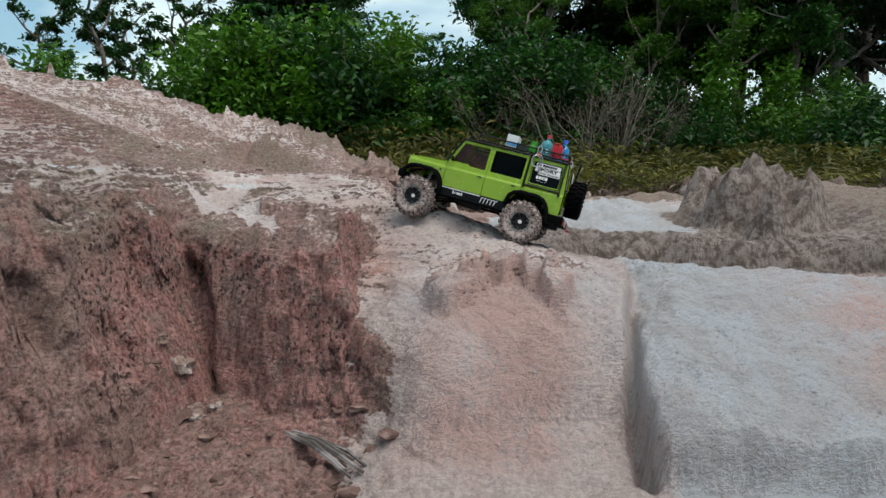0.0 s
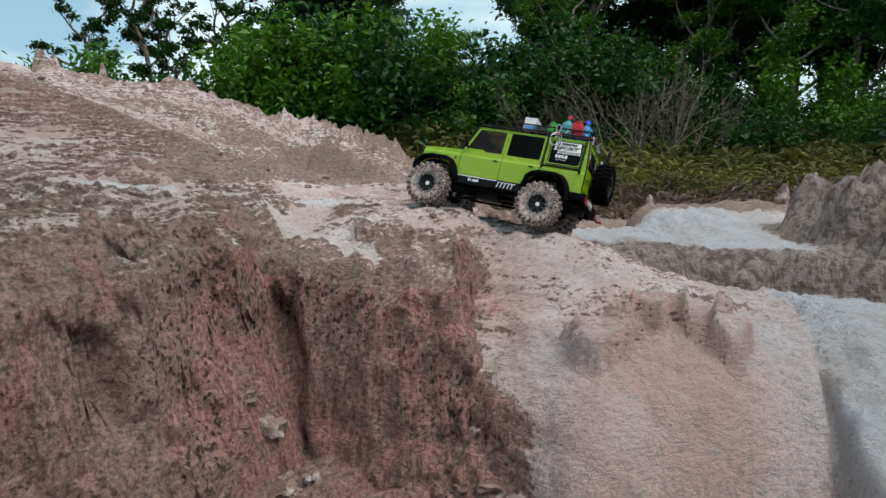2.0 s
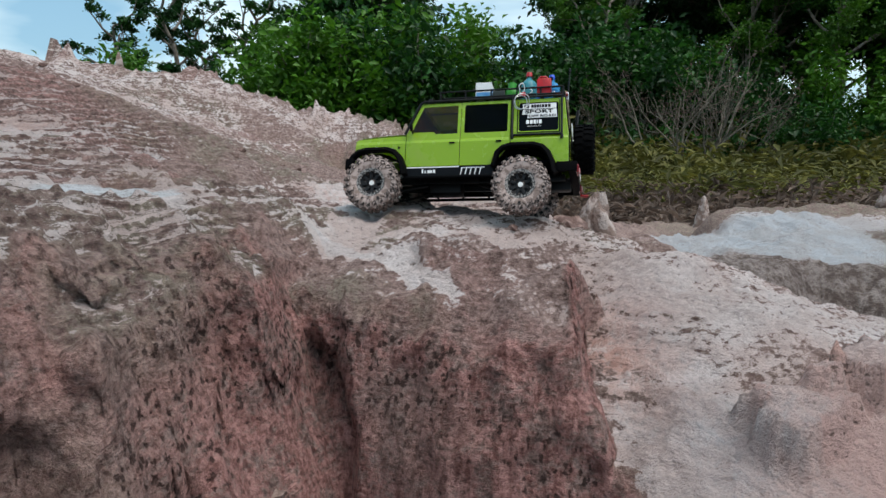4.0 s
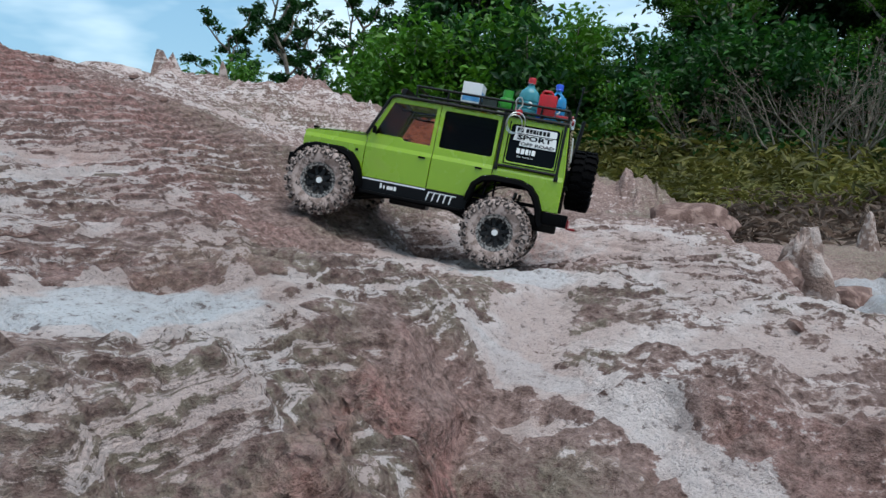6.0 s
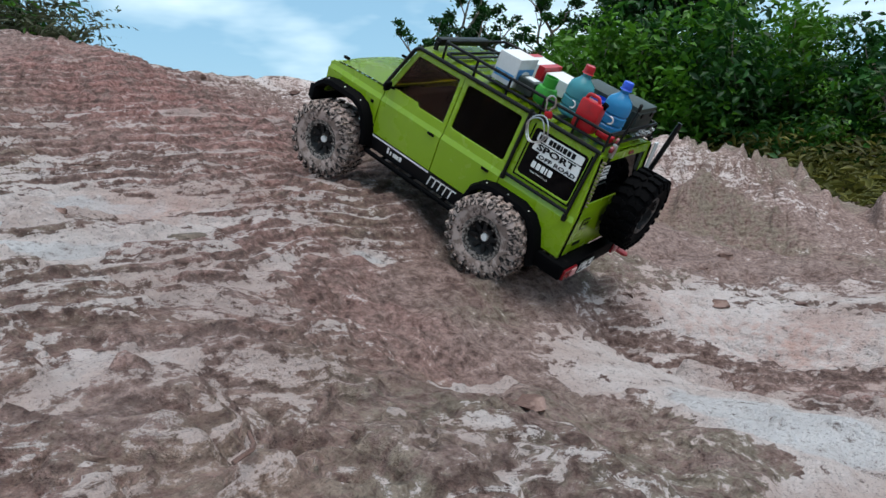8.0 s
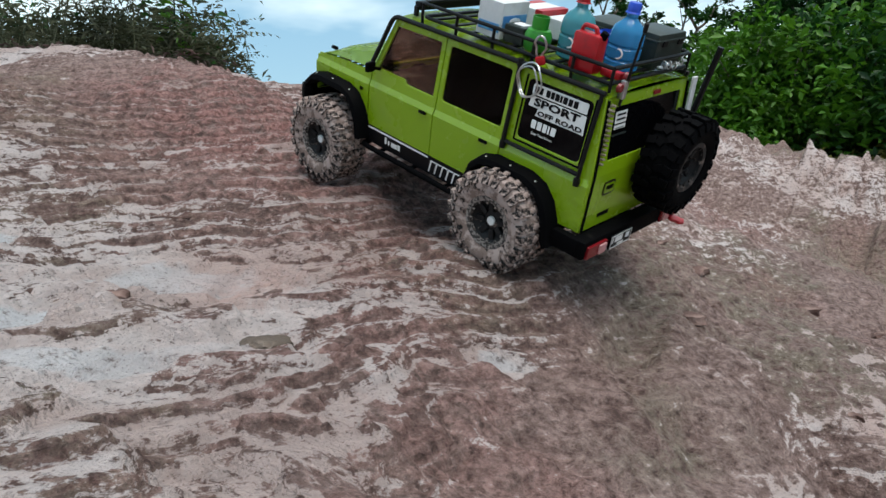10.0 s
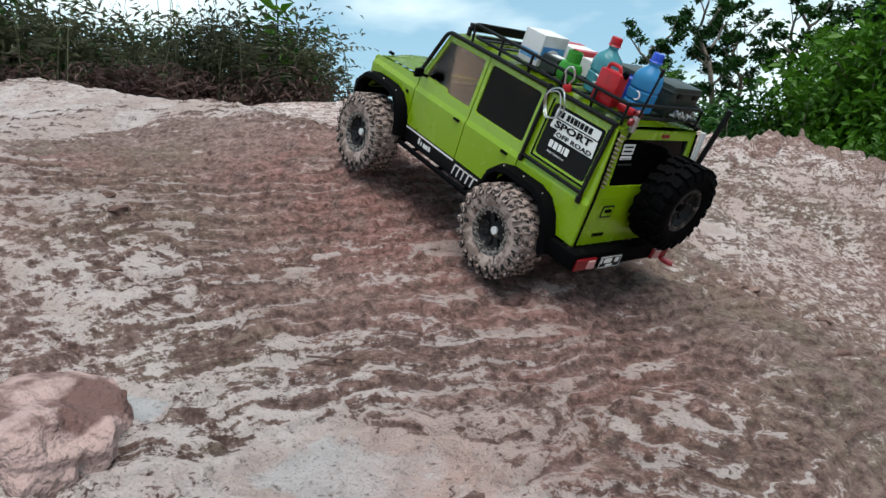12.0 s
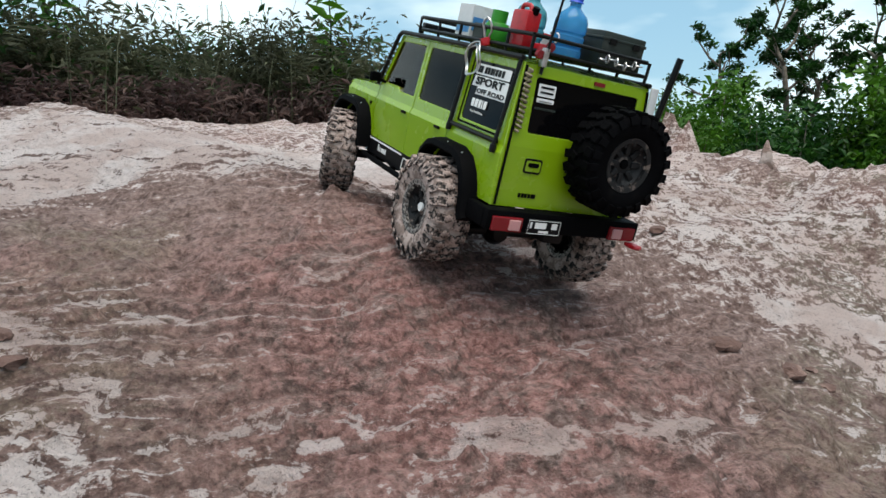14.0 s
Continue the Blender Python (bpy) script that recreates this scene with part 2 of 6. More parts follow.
MAT_RED = worn("red_plastic", (0.42, 0.006, 0.012), (0.22, 0.012, 0.016), 60.0, 0.5, 0.8, 0.35, relief=0.05, depth=0.0004)
MAT_GREEN = worn("green_enamel", (0.03, 0.26, 0.02), (0.02, 0.12, 0.02), 60.0, 0.5, 0.8, 0.4, relief=0.05, depth=0.0004)
MAT_TEAL = clear_plastic("teal_clear_plastic", (0.09, 0.36, 0.42))
MAT_BLUE = clear_plastic("blue_clear_plastic", (0.05, 0.31, 0.62))
MAT_BLUE_CAP = worn("blue_cap", (0.02, 0.08, 0.55), (0.02, 0.05, 0.3), 60.0, 0.5, 0.8, 0.35)
MAT_CARTON = worn("printed_carton", (0.66, 0.67, 0.68), (0.55, 0.54, 0.52), 30.0, 0.5, 0.8, 0.6, relief=0.05, depth=0.0003)
MAT_CARTON_BLUE = worn("blue_print", (0.05, 0.22, 0.50), (0.12, 0.35, 0.6), 60.0, 0.4, 0.6, 0.5)
MAT_CASE = worn("dark_green_case", (0.018, 0.026, 0.022), (0.05, 0.055, 0.05), 60.0, 0.5, 0.8, 0.45, relief=0.1, depth=0.0004)
MAT_ROPE = worn("mud_stained_rope", (0.16, 0.14, 0.08), (0.33, 0.28, 0.2), 160.0, 0.4, 0.6, 0.9, relief=0.8, depth=0.001)
MAT_LAMP_RED = material("red_lens", (0.17, 0.006, 0.010), 0.25)
MAT_LAMP_PALE = material("pale_lens", (0.50, 0.24, 0.24), 0.25)
MAT_SEAT = worn("brown_seat", (0.09, 0.04, 0.028), (0.14, 0.07, 0.05), 60.0, 0.4, 0.7, 0.7)
MAT_GLASS = window_glass("brown_tinted_window", (0.80, 0.62, 0.52))
MAT_SMOKED = window_glass("smoked_window", (0.20, 0.165, 0.15), 1.2)
MAT_TINT = material("dark_film", (0.002, 0.002, 0.0025), 0.06, spec=0.10)


# ---- building helpers ----
def part(name, bm, mat, parent, label="", bevel=0.0, smooth=False):
    """Links a bmesh as one mesh object under its parent."""
    bmesh.ops.recalc_face_normals(bm, faces=bm.faces[:])
    me = bpy.data.meshes.new(name)
    bm.to_mesh(me)
    bm.free()
    for m in mat if isinstance(mat, (list, tuple)) else [mat]:
        me.materials.append(m)
    if smooth:
        me.polygons.foreach_set("use_smooth", [True] * len(me.polygons))
        me.set_sharp_from_angle(angle=radians(38))
    ob = new(name, me)
    ob.parent = parent
    if bevel:
        b = ob.modifiers.new("edge", "BEVEL")
        b.width, b.segments, b.limit_method, b.angle_limit = bevel, 2, "ANGLE", radians(35)
    if label:
        ob["label"] = label
    return ob


def box(bm, size, at, turn=(0, 0, 0), bevel=0.0, mat=0):
    m = pose(*at, *turn)
    got = bmesh.ops.create_cube(bm, size=1, matrix=m @ Matrix.Diagonal((*size, 1)))
    verts = got["verts"]
    faces = {f for v in verts for f in v.link_faces}
    for f in faces:
        f.material_index = mat
    if bevel:
        edges = list({e for v in verts for e in v.link_edges})
        bmesh.ops.bevel(bm, geom=edges, offset=bevel, segments=2, affect="EDGES", profile=0.6)
    return bm


def lathe(bm, profile, turn=Matrix(), steps=32, mat=0):
    """Turns (radius, height) pairs about the z axis of the given pose."""
    rings = []
    for r, h in profile:
        if r < 1e-6:
            rings.append([bm.verts.new(turn @ Vector((0, 0, h)))])
        else:
            rings.append([bm.verts.new(turn @ Vector((r * math.cos(2 * math.pi * k / steps), r * math.sin(2 * math.pi * k / steps), h))) for k in range(steps)])
    for a, b in zip(rings, rings[1:]):
        for k in range(steps):
            quad = [a[k % len(a)], a[(k + 1) % len(a)], b[(k + 1) % len(b)], b[k % len(b)]]
            quad = list(dict.fromkeys(quad))
            if len(quad) > 2:
                bm.faces.new(quad).material_index = mat
    return bm


def tube(bm, points, radius, sides=8, closed=False, mat=0, taper=None):
    """A round bar along points."""
    pts = [Vector(p) for p in points]
    n, rings, up = len(pts), [], None
    for k, p in enumerate(pts):
        before, after = pts[k - 1] if k or closed else p, pts[(k + 1) % n] if k + 1 < n or closed else p
        ahead = (after - before).normalized()
        if up is None:
            up = ahead.orthogonal().normalized()
        up = (up - up.dot(ahead) * ahead).normalized()
        aside = ahead.cross(up)
        r = radius if taper is None else radius * (1 + (taper - 1) * k / (n - 1))
        rings.append([bm.verts.new(p + r * (math.cos(2 * math.pi * s / sides) * up + math.sin(2 * math.pi * s / sides) * aside)) for s in range(sides)])
    for a, b in zip(rings, rings[1:] + (rings[:1] if closed else [])):
        for s in range(sides):
            bm.faces.new((a[s], a[(s + 1) % sides], b[(s + 1) % sides], b[s])).material_index = mat
    if not closed:
        bm.faces.new(rings[0][::-1]).material_index = mat
        bm.faces.new(rings[-1]).material_index = mat
    return bm


def rounded(points, radius, steps=4):
    """A path with its corners rounded."""
    pts, out = [Vector(p) for p in points], []
    for k, p in enumerate(pts):
        if k in (0, len(pts) - 1):
            out.append(p)
            continue
        a, b = pts[k - 1] - p, pts[k + 1] - p
        r = min(radius, a.length * 0.45, b.length * 0.45)
        u, v = p + a.normalized() * r, p + b.normalized() * r
        for s in range(steps + 1):
            f = s / steps
            out.append(u * (1 - f) ** 2 + p * 2 * f * (1 - f) + v * f * f)
    return out


def plate(bm, outline, thick, place, holes=(), mat=0, cuts=(0.1505, 0.1575)):
    """A sheet cut to an outline with holes; place(u, v, w) puts it in space, w from 0 inwards. It bends at the cuts."""
    loops = [list(outline), *[list(h) for h in holes]]
    flat = bmesh.new()
    vs = [flat.verts.new((u, v, 0)) for loop in loops for u, v in loop]
    for t in tessellate_polygon([[Vector((u, v, 0)) for u, v in loop] for loop in loops]):
        flat.faces.new([vs[k] for k in t])
    for c in cuts:
        bmesh.ops.bisect_plane(flat, geom=flat.verts[:] + flat.edges[:] + flat.faces[:], plane_co=(0, c, 0), plane_no=(0, 1, 0))
    flat.verts.index_update()
    top = [bm.verts.new(place(v.co.x, v.co.y, 0.0)) for v in flat.verts]
    low = [bm.verts.new(place(v.co.x, v.co.y, thick)) for v in flat.verts]
    made = []
    for f in flat.faces:
        k = [v.index for v in f.verts]
        made += [bm.faces.new([top[q] for q in k]), bm.faces.new([low[q] for q in reversed(k)])]
    for e in flat.edges:
        if len(e.link_faces) == 1:
            a, b = (v.index for v in e.verts)
            made.append(bm.faces.new((top[a], top[b], low[b], low[a])))
    for f in made:
        f.material_index = mat
    flat.free()
    bmesh.ops.dissolve_limit(bm, angle_limit=0.01, verts=bm.verts[:], edges=bm.edges[:])
    return bm


def lettering(name, words, height, at, mat, parent, label="", bold=0.0):
    """Raised letters as a mesh, from the built-in font, centred in the pose at."""
    cu = bpy.data.curves.new(name, "FONT")
    cu.body, cu.size, cu.align_x, cu.align_y = words, height * 1.4, "CENTER", "CENTER"
    cu.extrude, cu.offset, cu.resolution_u = 0.0002, bold, 2
    tmp = bpy.data.objects.new(name, cu)
    me = bpy.data.meshes.new_from_object(tmp)
    bpy.data.objects.remove(tmp)
    me.transform(at)
    me.materials.clear()
    me.materials.append(mat)
    ob = new(name, me)
    ob.parent = parent
    if label:
        ob["label"] = label
    return ob


# ---- the ground: one sheet, from the clay slope to the horizon ----
def lattice(ix, iy, seed):
    h = (ix * 374761393 + iy * 668265263 + seed * 974634777) & 0xFFFFFFFF
    h = ((h ^ (h >> 13)) * 1274126177) & 0xFFFFFFFF
    return ((h ^ (h >> 16)) & 0xFFFF) / 65535.0


def wave(x, y, seed):
    """Smooth noise in 0..1."""
    ix, iy = np.floor(x).astype(np.int64), np.floor(y).astype(np.int64)
    fx, fy = x - ix, y - iy
    fx, fy = fx * fx * fx * (fx * (6 * fx - 15) + 10), fy * fy * fy * (fy * (6 * fy - 15) + 10)
    a = lattice(ix, iy, seed) * (1 - fx) + lattice(ix + 1, iy, seed) * fx
    b = lattice(ix, iy + 1, seed) * (1 - fx) + lattice(ix + 1, iy + 1, seed) * fx
    return a * (1 - fy) + b * fy


def layers(x, y, size, count, seed, keep=0.5):
    """Noise in -1..1 of that largest size in metres, in halving layers."""
    out, amp, total = 0.0, 1.0, 0.0
    for k in range(count):
        c, s = math.cos(0.7 * k), math.sin(0.7 * k)
        out = out + amp * (2 * wave((x * c - y * s) / size, (x * s + y * c) / size, seed + k) - 1)
        total, amp, size = total + amp, amp * keep, size / 2
    return out / total * 1.6


def step(v, low, high):
    u = np.clip((v - low) / (high - low), 0, 1)
    return u * u * (3 - 2 * u)


def hump(x, y, cx, cy, rx, ry, turn=0.0):
    c, s = math.cos(radians(turn)), math.sin(radians(turn))
    u, v = ((x - cx) * c + (y - cy) * s) / rx, (-(x - cx) * s + (y - cy) * c) / ry
    return np.exp(-(u * u + v * v))


SLOPE_X = (-30, -9, -6, -4.2, -3.3, -2.85, -2.2, -1.9, -1.6, -1.4, -1.25, -1.1, -0.95, -0.75, -0.5, -0.3, 0, 0.2, 0.4, 0.8, 1.5, 3)
SLOPE_Z = (1.2, 1.26, 1.20, 1.13, 1.04, 0.985, 0.905, 0.84, 0.73, 0.655, 0.605, 0.54, 0.487, 0.455, 0.45, 0.43, 0.375, 0.32, 0.265, 0.22, 0.2, 0.1)


def slope(x):
    return sum(np.interp(x + d, SLOPE_X, SLOPE_Z) for d in (-0.06, -0.03, 0, 0.03, 0.06)) / 5


def softer_min(a, b, k=0.03):
    """The lower of two surfaces, with the edge between them rounded."""
    h = np.clip(0.5 + 0.5 * (b - a) / k, 0, 1)
    return b + (a - b) * h - k * h * (1 - h)


def block_side(x, y):
    """How far a place lies outside the side of the clay block that stands over the gully."""
    return (x + 0.70) * 0.93 - (np.minimum(y, 1.5) - 1.40) * 0.36 + 0.020 * layers(x, y, 0.20, 3, 40) + 0.007 * layers(x, y, 0.06, 2, 44)


def crack_x(y):
    return np.interp(y, (1.0, 1.2, 1.346, 1.491, 1.6, 1.8), (0.372, 0.385, 0.393, 0.416, 0.455, 0.50)) + 0.008 * layers(y, 0 * y, 0.10, 2, 67)


def form(x, y):
    """The large shapes, with no grain."""
    z = slope(x)
    # the block at the edge of the gully stands higher than the track beside it
    z = z + np.interp(x, (-1.3, -1.1, -0.95, -0.8, -0.72, -0.6), (0, 0.045, 0.062, 0.072, 0.060, 0.05)) * step(2.16 - y, 0, 0.34) * step(-x, 0.640, 0.735)
    z = z - 0.045 * hump(x, y, -1.68, 1.98, 0.32, 0.26) - 0.015 * hump(x, y, -1.5, 2.1, 0.18, 0.14)
    z = z - 0.035 * hump(x, y, -0.15, 1.9, 0.22, 0.16) - 0.04 * hump(x, y, -0.60, 1.80, 0.13, 0.20)
    z = z - 0.06 * step(y, 2.9, 4.0) * step(x, -2.4, -1.6)
    # a worn knob and a crusted swell beside the washed channel
    z = z + 0.030 * step(hump(x, y, -0.775, 2.39, 0.040, 0.030), 0.3, 0.75) + 0.030 * step(hump(x, y, -0.56, 2.36, 0.13, 0.12), 0.2, 0.8)
    # the worn track: a rut on its far side, then a rib that it climbs
    z = z - 0.060 * np.exp(-(((y - 2.44) / 0.09) ** 2)) * step(x, -1.02, -0.86) * step(-x, -0.05, 0.1)
    z = z + 0.040 * np.exp(-(((y - 2.60) / 0.10) ** 2)) * step(-x, 1.05, 1.2) * step(x, -1.8, -1.6) + 0.022 * np.exp(-(((y - 2.45) / 0.17) ** 2)) * step(-x, 1.35, 1.55)
    z = z + 0.030 * np.exp(-(((y - 2.57) / 0.24) ** 2)) * step(-x, 1.75, 1.98)
    for cx, cy, rx, ry, h in ((0.02, 2.00, 0.13, 0.07, 0.030), (-0.23, 2.10, 0.10, 0.06, 0.022), (-0.14, 2.28, 0.20, 0.06, -0.040), (-0.55, 2.33, 0.26, 0.06, -0.045), (-0.63, 2.19, 0.10, 0.05, 0.015), (-1.25, 2.36, 0.10, 0.08, 0.022)):
        z = z + h * hump(x, y, cx, cy, rx, ry)
    z = z + 0.012 * np.exp(-(((y - 2.42) / 0.13) ** 2)) * step(-x, 0.95, 1.15)
    # a low bank across the slope
    lip = 3.66 + 0.16 * layers(x, y, 0.6, 4, 14)
    z = z + 0.105 * step(y - lip, 0.0, 0.13) * step(x, -2.2, -1.8) * step(-x, 0.5, 0.8) * step(5.2 - y, 0, 1.0) - 0.020 * np.exp(-(((y - lip + 0.05) / 0.12) ** 2)) * step(x, -2.0, -1.7) * step(-x, 0.5, 0.8)
    ridge = np.interp(x, (-6, -2.85, -1.75, -1.0, -0.3, 0.2), (4.2, 4.7, 4.9, 4.6, 4.6, 4.8)) + 0.15 * layers(x, y, 0.8, 2, 13)
    high = np.interp(x, (-6, -3, -2, -1.5, -0.9, -0.4, 0.1), (0.0, 0.0, 0.0, 0.06, 0.115, 0.05, -0.06))
    z = z + high * np.exp(-(((y - ridge) / 0.42) ** 2))
    # the broken tower on the ridge
    z = z + 0.19 * step(0.115 + 0.05 * layers(x, y, 0.09, 3, 15) - np.maximum(np.abs(x + 2.86), np.abs(y - 4.52)), 0, 0.06) * (0.75 + 0.25 * step(layers(x, y, 0.12, 2, 16), -0.2, 0.3))
    # behind the ridge the ground falls to the valley
    z = z + (-0.25 - z) * step(y - ridge, 0.35, 2.4) * step(-x, -0.5, 0.5) * step(x + 0.8 * y, -0.6, 2.0)
    z = z - 0.17 * step(x, -0.28, -0.06) * step(y, 2.36, 2.72)
    # gully behind the pale slab, then a bank with a pale top and a grey mound on it
    side = step(x, 0.0, 0.5)
    z = z - side * 0.40 * np.exp(-(((y - 2.42 - 0.04 * (x - 0.5)) / 0.25) ** 4))
    rim = 2.62 + 0.14 * layers(x, y, 0.3, 3, 17)
    z = z + (0.20 + 0.060 * np.clip(y - 3, 0, 1.1) * step(x, 0.5, 0.9) + 0.03 * step(0.75 - x, 0, 0.4) * step(3.4 - y, 0, 0.25) - 0.06 * step(0.22 - x, 0, 0.12) - z) * step(x, 0.04, 0.24) * step(y, rim, rim + 0.18)
    z = z - 0.40 * step(y, 4.15, 5.2) * step(x, -0.2, 0.6)
    z = z - 0.35 * step(y, 3.6, 4.3) * step(x, -0.1, 0.15) * step(0.75 - x, 0, 0.25)
    pile = 1 - (np.abs((x - 1.47) / 0.31) ** 3 + np.abs((y - 3.26) / 0.34) ** 3) + 0.45 * layers(x, y, 0.18, 3, 19, 0.6)
    z = z + (0.185 + 0.17 * layers(x, y, 0.13, 4, 18, 0.65)) * step(pile, 0, 0.6)
    z = z + 0.10 * step(x, 1.80, 2.0) * step(y, 2.9, 3.1) * step(4.2 - y, 0, 0.6) + 0.12 * hump(x, y, 2.35, 4.5, 0.45, 0.4)
    # the sides that fall to the gully: of the block, of the track, and a pale flank
    floor_z = -0.015 + 0.035 * layers(x, y, 0.40, 4, 50)
    s = block_side(x, y)
    block = np.interp(s, (-0.14, -0.10, -0.06, -0.03, 0, 0.02, 0.04, 0.06, 0.09, 0.12, 0.15), (0.70, 0.54, 0.505, 0.46, 0.425, 0.37, 0.31, 0.22, 0.145, 0.06, -0.05))
    block = block + 0.5 * np.clip(-s - 0.14, 0, 9)
    d = y - np.interp(x, (-0.7, -0.6, -0.5, -0.4, -0.3, -0.22, -0.1), (1.635, 1.595, 1.56, 1.525, 1.50, 1.49, 1.49)) + 0.022 * layers(x, y, 0.22, 3, 42)
    track = np.interp(d, (-0.09, -0.06, -0.03, -0.01, 0.01, 0.03, 0.06, 0.10, 0.20, 0.45), (-0.05, 0.0, 0.09, 0.2, 0.30, 0.35, 0.38, 0.395, 0.415, 0.70))
    v = y - np.interp(x, (-0.3, -0.2, -0.1, 0, 0.2, 0.4), (0.15, 0.12, 0.05, 0, 0, 0.03)) + 0.020 * layers(x, y, 0.25, 3, 46)
    flank = np.interp(v, (1.10, 1.22, 1.28, 1.32, 1.36, 1.40, 1.5, 1.6, 1.75, 1.9, 2.2), (-0.03, 0.0, 0.05, 0.11, 0.165, 0.20, 0.245, 0.285, 0.33, 0.37, 0.7))
    right = step(x + 0.07 * layers(x, y, 0.16, 4, 48, 0.65), -0.25, -0.16)
    low = track * (1 - right) + flank * right
    out = np.maximum(softer_min(z, block), softer_min(z, low))
    out = np.maximum(out, floor_z)
    # pale slab with an upright face
    cx = crack_x(y)
    slab = 0.245 - 0.10 * (1.85 - y) - 0.5 * np.maximum(0, 1.45 - y) ** 1.5 - 0.02 * np.maximum(0, x - 0.8) - 0.03 * step(0.10 - (x - cx), 0, 0.10)
    slab = slab + (-0.01 - slab) * step(1.13 + 0.03 * layers(x, y, 0.2, 3, 61) - y, 0, 0.045)
    is_slab = step(x - cx, -0.015, 0.02) * step(1.98 - y, 0, 0.14)
    out = out * (1 - is_slab) + slab * is_slab
    crack = np.exp(-(((x - cx) / np.interp(y, (1.1, 1.5, 1.62), (0.018, 0.012, 0.007))) ** 2)) * step(1.66 - y, 0, 0.2) * step(y, 1.1, 1.2)
    out = out - 0.07 * crack
    # little pink pillars on the flank
    for px, py, h, r in ((0.018, 1.500, 0.056, 0.042), (0.080, 1.550, 0.030, 0.030), (0.140, 1.565, 0.050, 0.036), (0.257, 1.500, 0.050, 0.032), (0.222, 1.540, 0.034, 0.032)):
        out = out + h * step(r * 1.2 - np.hypot((x - px) * 0.8, y - py) + 0.020 * layers(x, y, 0.05, 3, 77), 0, 0.012)
    # far valley and the bank on which the wood stands
    far = step(y, 5.6, 7.2)
    out = out + (-0.35 + 0.15 * layers(x, y, 3.0, 3, 5) - out) * far * step(x + 0.6 * y, -0.5, 3.0)
    out = out + 0.95 * step(y, 12.0, 18.0) * step(x + 0.6 * y, -0.5, 3.0) + 0.5 * step(y, 18.0, 60.0)
    out = out + (0.3 - out) * step(np.hypot(x, y), 40, 90)
    # behind the camera the gully runs out on flat ground
    out = out + (-0.05 - out) * step(0.4 - y, 0, 0.5) * step(x, -1.2, -0.4)
    return out


# washed sheets of pale clay: centre, half length, half width, turn, strength
PALE_SPOTS = (
    (-0.895, 1.595, 0.125, 0.058, 56, 1.0),
    (-0.81, 2.30, 0.13, 0.11, -10, 0.6), (-0.70, 2.56, 0.18, 0.07, 0, 0.7), (-0.68, 2.19, 0.14, 0.060, -20, 0.9), (-0.86, 2.20, 0.06, 0.035, 10, 0.7), (-0.63, 2.02, 0.055, 0.11, 0, 0.6),
    (-0.62, 1.88, 0.10, 0.040, -30, 0.85), (-0.48, 1.715, 0.13, 0.028, -50, 0.8), (-0.45, 1.95, 0.14, 0.035, 5, 0.6), (-0.60, 1.76, 0.05, 0.02, -20, 0.6),
    (-1.32, 1.985, 0.075, 0.018, 78, 0.85), (-1.45, 2.04, 0.075, 0.022, 40, 0.7), (-1.055, 1.80, 0.050, 0.016, 75, 0.8), (-0.945, 2.09, 0.05, 0.014, 60, 0.7), (-0.83, 1.72, 0.04, 0.02, 40, 0.6),
    (-1.455, 2.075, 0.110, 0.045, 55, 0.9), (-1.61, 1.963, 0.026, 0.017, 80, 1.0), (-1.44, 1.905, 0.060, 0.024, 75, 0.95), (-1.355, 1.91, 0.080, 0.026, 60, 0.9), (-1.165, 2.22, 0.03, 0.02, 40, 0.9),
    (-1.76, 2.245, 0.05, 0.012, 60, 0.5), (-1.67, 2.36, 0.06, 0.014, 65, 0.55), (-1.60, 2.52, 0.06, 0.02, 60, 0.5), (-1.70, 3.15, 0.16, 0.04, 70, 0.6),
    (-3.15, 2.55, 0.75, 0.35, 40, 0.45), (-2.62, 2.35, 0.10, 0.30, 20, 0.35), (-0.06, 1.90, 0.13, 0.020, -35, 0.8), (-0.02, 1.78, 0.12, 0.025, -30, 0.7), (-0.12, 1.68, 0.09, 0.03, -40, 0.7), (-0.62, 2.75, 0.3, 0.2, 0, 0.3),
)


def washed(x, y):
    """How far the brown crust has washed off the pale clay, 0 to 1."""
    wx, wy = x + 0.022 * layers(x, y, 0.09, 4, 201, 0.65), y + 0.022 * layers(x, y, 0.09, 4, 211, 0.65)
    out = 0 * x
    for cx, cy, rx, ry, turn, amount in PALE_SPOTS:
        c, s = math.cos(radians(turn)), math.sin(radians(turn))
        u, v = ((wx - cx) * c + (wy - cy) * s) / rx, (-(wx - cx) * s + (wy - cy) * c) / ry
        out = np.maximum(out, amount * step(1.35 - np.sqrt(u * u + v * v), 0, 0.7))
    return out


